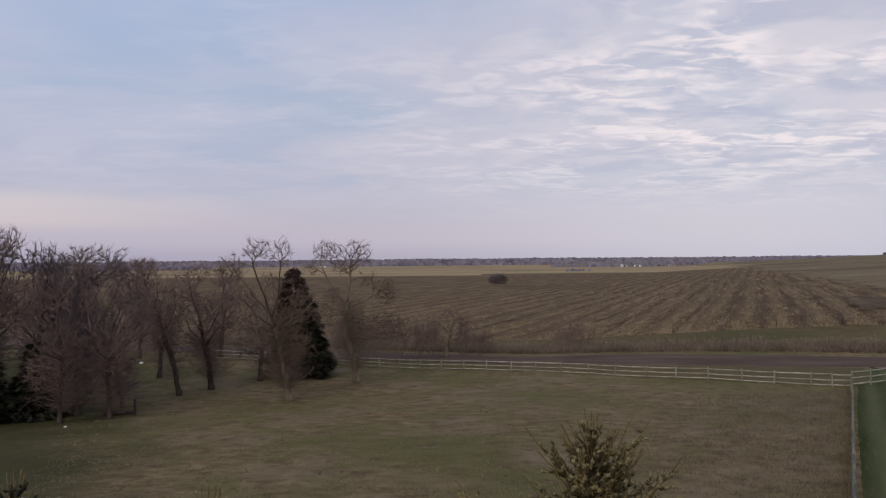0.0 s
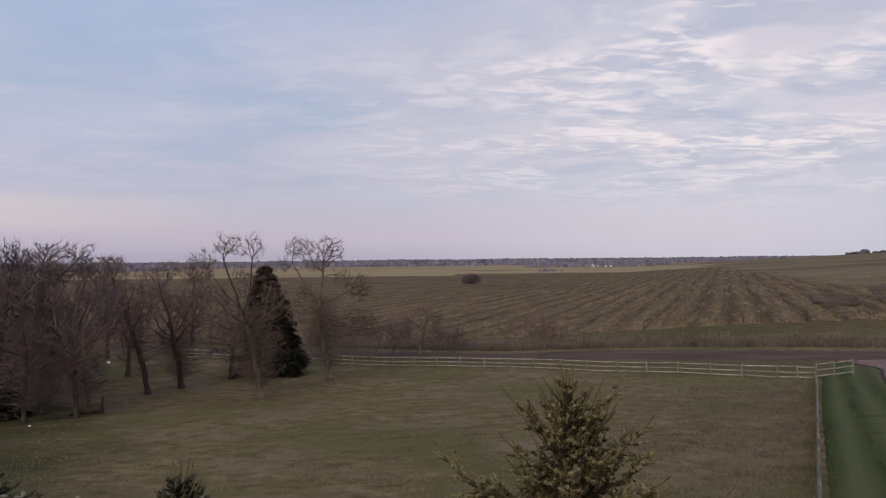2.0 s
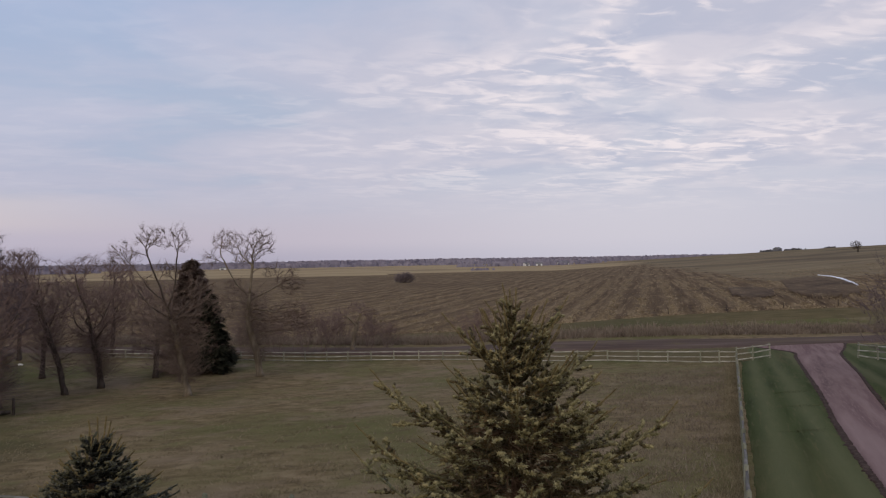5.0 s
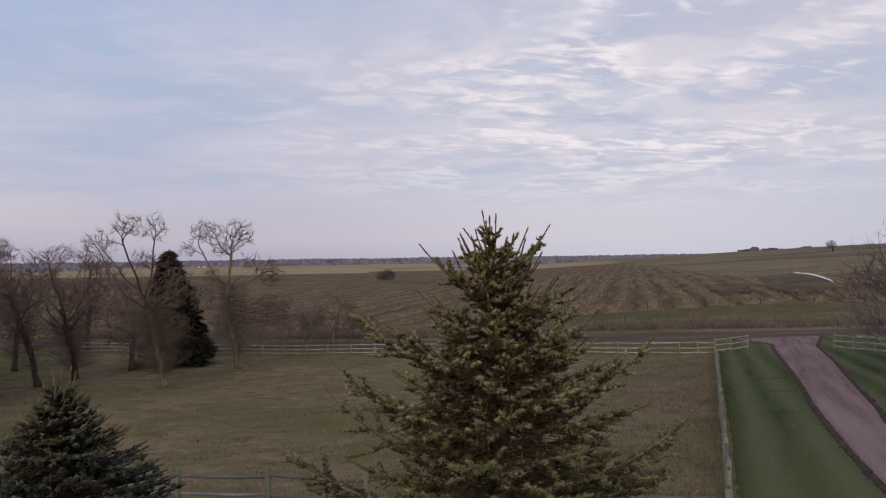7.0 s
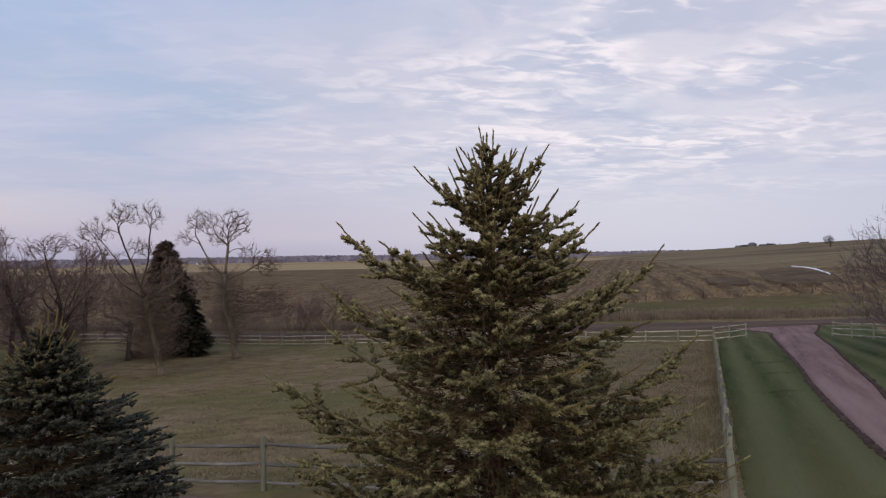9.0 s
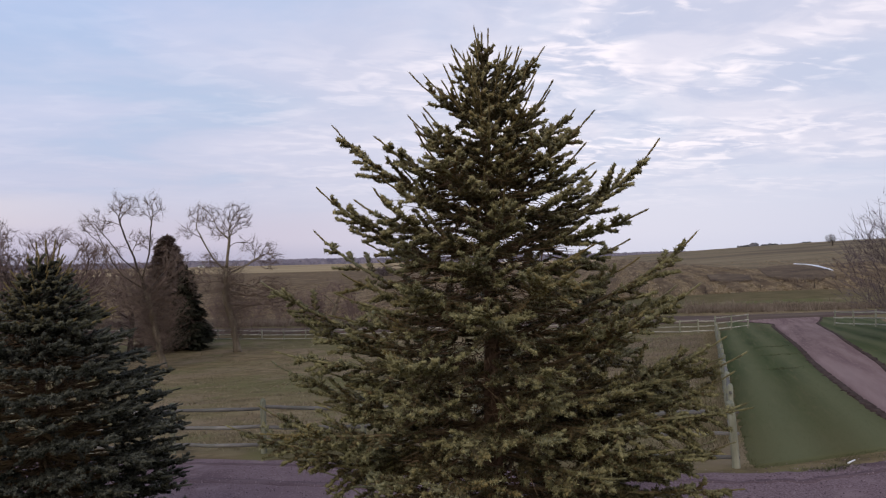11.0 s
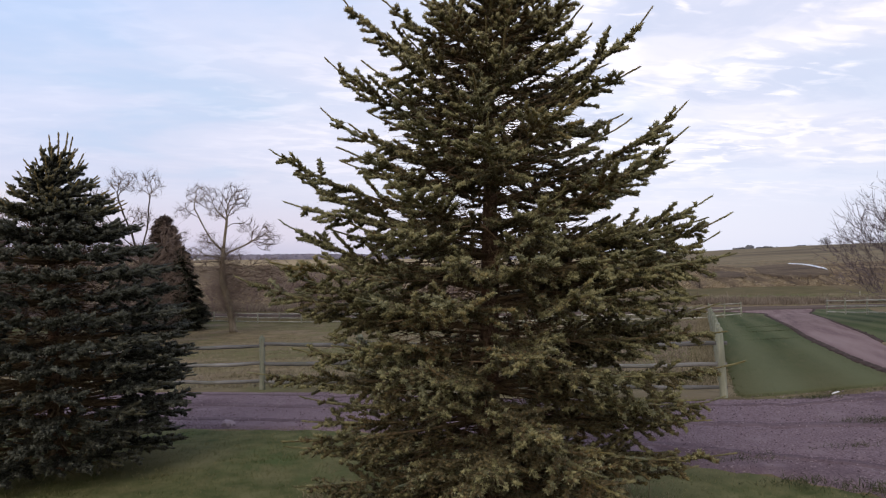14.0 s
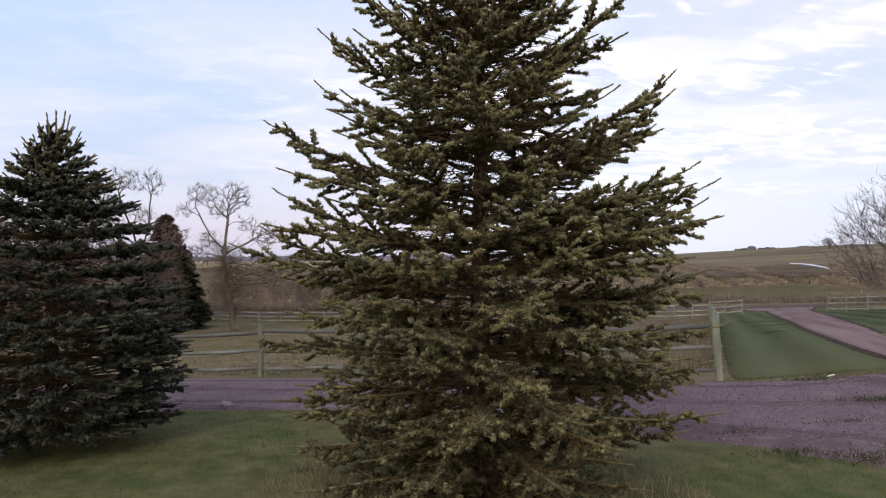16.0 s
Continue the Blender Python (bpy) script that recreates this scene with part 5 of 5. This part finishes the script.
# ---- snow, woods and farms far off ----
def lumps(name, boxes, n, mat, label, category, seed, tri=0.5):
    """Many small upright leaf-shaped faces in the given stretches (x0, y0, x1, y1, width, low, high)."""
    rng = np.random.default_rng(seed)
    total = sum(np.hypot(b[2] - b[0], b[3] - b[1]) for b in boxes)
    V = []
    for x0, y0, x1, y1, wide, low, high in boxes:
        m = max(40, int(n * np.hypot(x1 - x0, y1 - y0) / total))
        t = rng.uniform(0, 1, m)
        nk = max(8, int(np.hypot(x1 - x0, y1 - y0) / 35))
        wave = 0.55 + 0.45 * np.interp(t, np.linspace(0, 1, nk), rng.uniform(0, 1, nk))
        x, y = x0 + (x1 - x0) * t + rng.normal(0, wide, m), y0 + (y1 - y0) * t + rng.normal(0, wide, m)
        g = height(x, y)
        h = (low + (high - low) * rng.uniform(0, 1, m)) * wave
        w = h * rng.uniform(0.8, 2.2, m) * tri
        a = rng.uniform(0, np.pi, m)
        dx, dy = np.cos(a) * w, np.sin(a) * w
        V.append(np.stack([np.stack([x - dx, y - dy, g - 0.5], 1), np.stack([x + dx, y + dy, g - 0.5], 1),
                           np.stack([x + dx * 0.55, y + dy * 0.55, g + h], 1), np.stack([x - dx * 0.6, y - dy * 0.6, g + h * rng.uniform(0.7, 1, m)], 1)], 1).reshape(-1, 3))
    V = np.concatenate(V)
    return tagged(part(name, mesh_from(name, V, np.arange(len(V)).reshape(-1, 4), mat)), label, category, kind="stuff")


# woods and farm trees carry the haze in their material's colour
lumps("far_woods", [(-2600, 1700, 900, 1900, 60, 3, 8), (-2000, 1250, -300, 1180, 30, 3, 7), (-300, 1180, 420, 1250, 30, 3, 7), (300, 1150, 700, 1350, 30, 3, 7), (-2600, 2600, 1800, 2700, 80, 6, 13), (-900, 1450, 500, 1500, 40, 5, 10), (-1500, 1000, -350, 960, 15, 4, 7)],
      22000, HAZY_WOODS, "hazy bare woods along the horizon", "woods", 201)
lumps("ridge_shelterbelt", [(591, 904, 602, 896, 2, 2.4, 4.6), (614, 888, 630, 878, 3, 2.2, 4.4), (656, 858, 664, 852, 2, 1.6, 2.8)], 170, SHELTER, "dark shelterbelt trees on the ridge", "woods", 202)
lumps("farm_trees", [(150, 890, 185, 894, 6, 3, 6), (192, 890, 215, 892, 5, 3, 7), (222, 880, 250, 884, 6, 3, 5), (258, 890, 300, 898, 7, 3, 8), (310, 888, 350, 900, 6, 3, 6), (120, 640, 132, 640, 4, 1.5, 3)], 300, HAZY_WOODS, "bare farmstead trees on the plain", "woods", 203, 0.4)


def farm_shed(label, x, y, turn, long, wide, eave, roof_mat=GREY_ROOF, wall_mat=WHITE_METAL):
    root = tagged(new("farm_building"), label, "building", "far farm buildings")
    root.location, root.rotation_euler = (x, y, float(height(x, y))), (0, 0, radians(turn))
    s = Shape()
    s.box(-long / 2, -wide / 2, -0.5, long / 2, wide / 2, eave)
    ridge = eave + wide * 0.28
    for sx in (-long / 2, long / 2 - 0.2):
        s.add([(sx, -wide / 2, eave), (sx, wide / 2, eave), (sx, 0, ridge), (sx, 0, ridge), (sx + 0.2, -wide / 2, eave), (sx + 0.2, wide / 2, eave), (sx + 0.2, 0, ridge), (sx + 0.2, 0, ridge)],
              [(0, 1, 2, 3), (4, 6, 5, 7), (0, 4, 5, 1), (0, 2, 6, 4), (1, 5, 6, 2)])
    part("wall", s.mesh("wall", wall_mat), root)
    for sg in (-1, 1):
        r = Shape()
        o = long / 2 + 0.4
        r.add([(-o, 0, ridge + 0.15), (o, 0, ridge + 0.15), (o, sg * (wide / 2 + 0.5), eave - 0.1), (-o, sg * (wide / 2 + 0.5), eave - 0.1),
               (-o, 0, ridge + 0.35), (o, 0, ridge + 0.35), (o, sg * (wide / 2 + 0.5), eave + 0.1), (-o, sg * (wide / 2 + 0.5), eave + 0.1)],
              [(0, 3, 2, 1), (4, 5, 6, 7), (0, 1, 5, 4), (1, 2, 6, 5), (2, 3, 7, 6), (3, 0, 4, 7)])
        part("roof", r.mesh("roof", roof_mat), root)
    d = Shape()
    d.box(-2, -wide / 2 - 0.12, 0, 2, -wide / 2 - 0.02, eave * 0.8)
    part("door", d.mesh("door", GREY_ROOF), root)
    return root


for fx, fy, tn, lo, wi, ea in [(292, 900, 12, 15, 7, 2.6), (252, 880, -8, 8, 6, 2.6), (232, 870, 20, 7, 5, 3.0), (199, 905, -15, 10, 6, 2.6), (-190, 1080, 0, 9, 6, 2.5)]:
    farm_shed("small white farm building on the far plain", fx, fy, tn, lo, wi, ea)
for fx, fy, lo, wi, ea in [(606, 893, 11, 8, 3.4)]:
    farm_shed("farmhouse on the ridge beside dark trees", fx, fy, 30, lo, wi, ea, wall_mat=GREY_ROOF)


def ribbon(name, pts, width, thick, mat, label, category, seed):
    rng = np.random.default_rng(seed)
    p = resample(pts, 60)
    t = np.gradient(p, axis=0)
    nrm = np.stack([-t[:, 1], t[:, 0]], 1) / np.linalg.norm(t, axis=1, keepdims=True)
    k = np.linspace(0, 1, 60)
    w = width * np.sin(np.pi * np.clip(k, 0.02, 0.98)) ** 0.6 * rng.uniform(0.6, 1.2, 60)
    rows = []
    for a, lift in ((-1, 0.0), (-0.5, 1.0), (0.4, 0.9), (1, 0.0)):
        q = p + nrm * (w * a)[:, None]
        rows.append(np.concatenate([q, (height(q[:, 0], q[:, 1]) + 0.05 + lift * thick * rng.uniform(0.7, 1.2, 60))[:, None]], 1))
    v = np.stack(rows, 1).reshape(-1, 3)
    a, b = np.meshgrid(np.arange(59), np.arange(3), indexing="ij")
    f = np.stack([a * 4 + b, (a + 1) * 4 + b, (a + 1) * 4 + b + 1, a * 4 + b + 1], -1).reshape(-1, 4)
    return tagged(part(name, mesh_from(name, v, f, mat, None, True)), label, category)


ribbon("snow_drift", [(152, 204), (146.7, 190.5), (140, 178), (133, 167), (126, 156), (119.6, 146.8)], 0.5, 0.25, SNOW, "long thin drift of old snow on the field bank", "snow drift", 301)


# ---- grass, gravel and field litter ----
def blades(name, xy, low, high, width, mat, label, category, seed, per=5, clump=0.10, lean=0.35, lift=0.0):
    rng = np.random.default_rng(seed)
    xy = np.repeat(np.asarray(xy), per, axis=0)
    n = len(xy)
    xy = xy + rng.normal(0, clump, (n, 2))
    z = height(xy[:, 0], xy[:, 1]) + lift
    h = rng.uniform(low, high, n)
    a = rng.uniform(0, 2 * np.pi, n)
    w = width * rng.uniform(0.6, 1.3, n)
    b = np.concatenate([xy, z[:, None] - 0.02], 1)
    side = np.stack([np.cos(a) * w, np.sin(a) * w, 0 * w], 1)
    tip = b + np.stack([rng.normal(0, lean, n) * h, rng.normal(0, lean, n) * h, h], 1)
    v = np.stack([b - side, b + side, tip], 1).reshape(-1, 3)
    return tagged(part(name, mesh_from(name, v, np.arange(3 * n).reshape(-1, 3), mat)), label, category, kind="stuff")


def fence_x(y):
    return CORNER[0] + (y - CORNER[1]) * (FAR_CORNER[0] - CORNER[0]) / (FAR_CORNER[1] - CORNER[1])


drng = np.random.default_rng(400)
n = 26000
py = 16 + 64 * drng.uniform(0, 1, n) ** 1.3
px = drng.uniform(-0.75, 1.0, n) * (py * 0.62 + 6)
keep = (px < fence_x(py) - 0.4) & (py > 18.95 - 0.515 * px) & (py < 83 - 0.42 * px)
blades("pasture_grass", np.stack([px, py], 1)[keep], 0.03, 0.12, 0.020, DRY_BLADES, "rough tufts of dry tan pasture grass", "grass", 401, 5, 0.16, 1.0)
n = 5000
py = 18 + 40 * drng.uniform(0, 1, n)
px = fence_x(py) - 1 - np.abs(drng.normal(0, 7.0, n))
keep = (py > 18.95 - 0.515 * px)
blades("pasture_tufts", np.stack([px, py], 1)[keep], 0.08, 0.26, 0.013, BROWN_BLADES, "taller brown tufts of ungrazed pasture grass", "grass", 411, 5, 0.10, 0.5)
n = 3600
py = 16 + 46 * drng.uniform(0, 1, n)
px = fence_x(py) - np.abs(drng.normal(0, 0.5, n)) - 0.1
blades("fence_grass", np.stack([px, py], 1), 0.08, 0.30, 0.010, DRY_BLADES, "longer dry grass along the fence line", "grass", 402, 3, 0.08)
n = 9000
t = drng.uniform(0, 1, n)
px = -40 + 150 * t
py = np.interp(px, [-60, 3.7, 24, 50.6, 103], [117, 98, 94.5, 89, 78]) + np.abs(drng.normal(0, 4.2, n))
blades("ditch_grass", np.stack([px, py], 1), 0.35, 1.0, 0.05, BROWN_BLADES, "tall brown dead grass in the road ditch", "grass", 403, 6, 0.3)
n = 24000
px, py = drng.uniform(-6, 12, n), drng.uniform(3.5, 14, n)
edge = np.interp(px, [p[0] for p in YARD_NEAR], [p[1] for p in YARD_NEAR])
keep = py < edge + drng.normal(0, 0.10, n)
blades("lawn_grass", np.stack([px, py], 1)[keep], 0.02, 0.065, 0.004, GREEN_BLADES, "short lawn grass, green with tan blades", "grass", 404, 7, 0.06, 0.6, 0.03)
n = 2600
px, py = drng.uniform(-1, 4.5, n), drng.uniform(6, 10, n)
r = np.hypot(px - BIG_X, py - BIG_Y)
keep = (r < 2.4) & (r > 0.5) & (drng.uniform(0, 1, n) < 0.6)
blades("skirt_grass", np.stack([px, py], 1)[keep], 0.06, 0.24, 0.004, DRY_BLADES, "uncut straw-coloured grass under the spruce", "grass", 405, 6, 0.06, 0.4, 0.03)
n = 12000
py = 14 + 50 * drng.uniform(0, 1, n) ** 1.4
k = drng.uniform(0, 1, n)
xl, xr = fence_x(py) + 0.2, np.interp(py, [p[1] for p in DRIVE_L], [p[0] for p in DRIVE_L])
px = xl + (xr - xl) * k
blades("strip_grass", np.stack([px, py], 1), 0.015, 0.045, 0.005, STRIP_BLADES, "short green grass between fence and drive", "grass", 406, 4, 0.08, 0.6, 0.05)
# clods and stalks on the near edge of the ploughed field
n = 26000
py = FIELD_EDGE + 150 * drng.uniform(0, 1, n) ** 1.8
px = drng.uniform(-0.5, 1.1, n) * py * 0.8
u = px * math.cos(radians(25)) - py * math.sin(radians(25))
keep = np.abs(np.sin(u * np.pi / 6.1)) > drng.uniform(0, 1, n) ** 0.6
blades("corn_residue", np.stack([px, py], 1)[keep], 0.08, 0.34, 0.09, RESIDUE, "pale corn stalk litter on dark ploughed soil", "crop litter", 407, 4, 0.35, 1.2)


def pebbles(name, xy, low, high, mat, label, seed):
    rng = np.random.default_rng(seed)
    n = len(xy)
    r = rng.uniform(low, high, n)
    base = np.array([(1, 0, 0), (0, 1, 0), (-1, 0, 0), (0, -1, 0), (0, 0, 0.8), (0, 0, -0.5)])
    tri = np.array([(0, 1, 4), (1, 2, 4), (2, 3, 4), (3, 0, 4), (1, 0, 5), (2, 1, 5), (3, 2, 5), (0, 3, 5)])
    a = rng.uniform(0, 6.28, n)
    sc = rng.uniform(0.6, 1.3, (n, 6, 1))
    x, y = base[:, 0], base[:, 1]
    v = np.stack([x * np.cos(a)[:, None] - y * np.sin(a)[:, None], x * np.sin(a)[:, None] + y * np.cos(a)[:, None], np.broadcast_to(base[:, 2], (n, 6))], -1) * r[:, None, None] * sc
    c = np.concatenate([xy, (height(xy[:, 0], xy[:, 1]) + 0.075)[:, None]], 1)
    v = (v + c[:, None]).reshape(-1, 3)
    f = (tri[None] + (np.arange(n) * 6)[:, None, None]).reshape(-1, 3)
    return tagged(part(name, mesh_from(name, v, f, mat)), label, "gravel", kind="stuff")


n = 18000
px, py = drng.uniform(-4, 17, n), drng.uniform(6, 17.5, n)
lo = np.interp(px, [p[0] for p in YARD_NEAR], [p[1] for p in YARD_NEAR])
hi = np.interp(px, [p[0] for p in YARD_FAR], [p[1] for p in YARD_FAR])
keep = (py > lo - 0.05 + drng.normal(0, 0.12, n)) & (py < hi + drng.normal(0, 0.12, n))
pebbles("gravel_stones", np.stack([px, py], 1)[keep], 0.006, 0.020, PEBBLE, "loose reddish crushed stones on the yard", 500)


# ---- small things ----
def weed_clump(x, y, wide, count, seed, lift=0.07):
    rng = np.random.default_rng(seed)
    return blades("weed_clump", np.stack([x + rng.normal(0, wide, count), y + rng.normal(0, wide * 0.3, count)], 1), 0.03, 0.10, 0.006, WEEDS, "low dark weeds growing in gravel", "weeds", seed, 5, 0.05, 0.8, lift)


weed_clump(7.9, 10.2, 0.25, 30, 602)
weed_clump(9.98, 13.5, 0.30, 90, 603)
weed_clump(9.5, 11.5, 0.45, 120, 606)
weed_clump(6.0, 8.85, 0.30, 50, 607)
weed_clump(6.9, 8.5, 0.40, 90, 608)
weed_clump(6.0, 9.9, 0.28, 40, 609)
weed_clump(20.0, 28.6, 0.5, 70, 610, 0.05)
weed_clump(24.5, 34.8, 0.9, 120, 604, 0.05)
weed_clump(27.5, 40.0, 0.8, 100, 605, 0.05)

pipe = Shape()
pipe.tube([(-0.16, 0, 0.02), (0.0, 0.005, 0.022), (0.17, 0, 0.02)], [0.016, 0.016, 0.014], 8)
stick = part("white_pipe", pipe.mesh("white_pipe", WHITE_METAL, True))
stick.location, stick.rotation_euler = (10.6, 13.75, float(height(10.6, 13.75)) + 0.065), (0, 0, 0.5)
tagged(stick, "short white plastic pipe lying at the gravel edge", "pipe")


def stone(x, y, r, seed, mat=WHITE_METAL):
    rng = np.random.default_rng(seed)
    bm = bmesh.new()
    bmesh.ops.create_icosphere(bm, subdivisions=2, radius=r)
    for v in bm.verts:
        v.co *= rng.uniform(0.85, 1.15)
        v.co.z *= 0.7
    me = bpy.data.meshes.new("white_stone")
    bm.to_mesh(me)
    bm.free()
    me.materials.append(mat)
    ob = part("white_stone", me)
    ob.location = (x, y, float(height(x, y)) + r * 0.4)
    return tagged(ob, "small pale stone in the grass", "stone")


stone(-28.8, 52.6, 0.11, 611)
stone(-1.75, 14.35, 0.13, 613, PEBBLE)
stone(-39.7, 90.3, 0.28, 612)


def marker_post(x, y, h, label, mat):
    rng = np.random.default_rng(int(x * 10))
    s = Shape()
    s.tube([(0, 0, -0.2), (0.01, 0, h * 0.5), (rng.normal(0, 0.04), 0, h)], [0.07, 0.065, 0.06], 7, 0.08, rng)
    ob = part("field_post", s.mesh("field_post", mat, True))
    ob.location = (x, y, float(height(x, y)))
    return tagged(ob, label, "post", "field posts")


for k in range(7):
    marker_post(55.0 + 11.2 * k, 112.6 + 1.1 * k * 0.4, 1.25, "weathered wooden field fence post", BARK)
marker_post(82.7, 94.8, 1.0, "pale roadside marker post", OLD_WOOD)
log = Shape()
log.tube([(-1.2, 0, 0.18), (0, 0.05, 0.2), (1.1, -0.05, 0.22)], [0.2, 0.19, 0.15], 9, 0.08, np.random.default_rng(7))
fallen = part("fallen_log", log.mesh("fallen_log", BARK, True))
fallen.location, fallen.rotation_euler = (-27.6, 58.6, float(height(-27.6, 58.6))), (0, 0, 0.3)
tagged(fallen, "dark fallen log under the grove trees", "log")
stub = Shape()
stub.tube([(0, 0, -0.2), (0, 0.02, 0.6), (0.03, 0, 1.3)], [0.14, 0.12, 0.1], 8, 0.1, np.random.default_rng(8))
stub_ob = part("tree_stump", stub.mesh("tree_stump", BARK, True))
stub_ob.location = (-26.2, 58.6, float(height(-26.2, 58.6)))
tagged(stub_ob, "short dark broken stump beside the log", "stump")
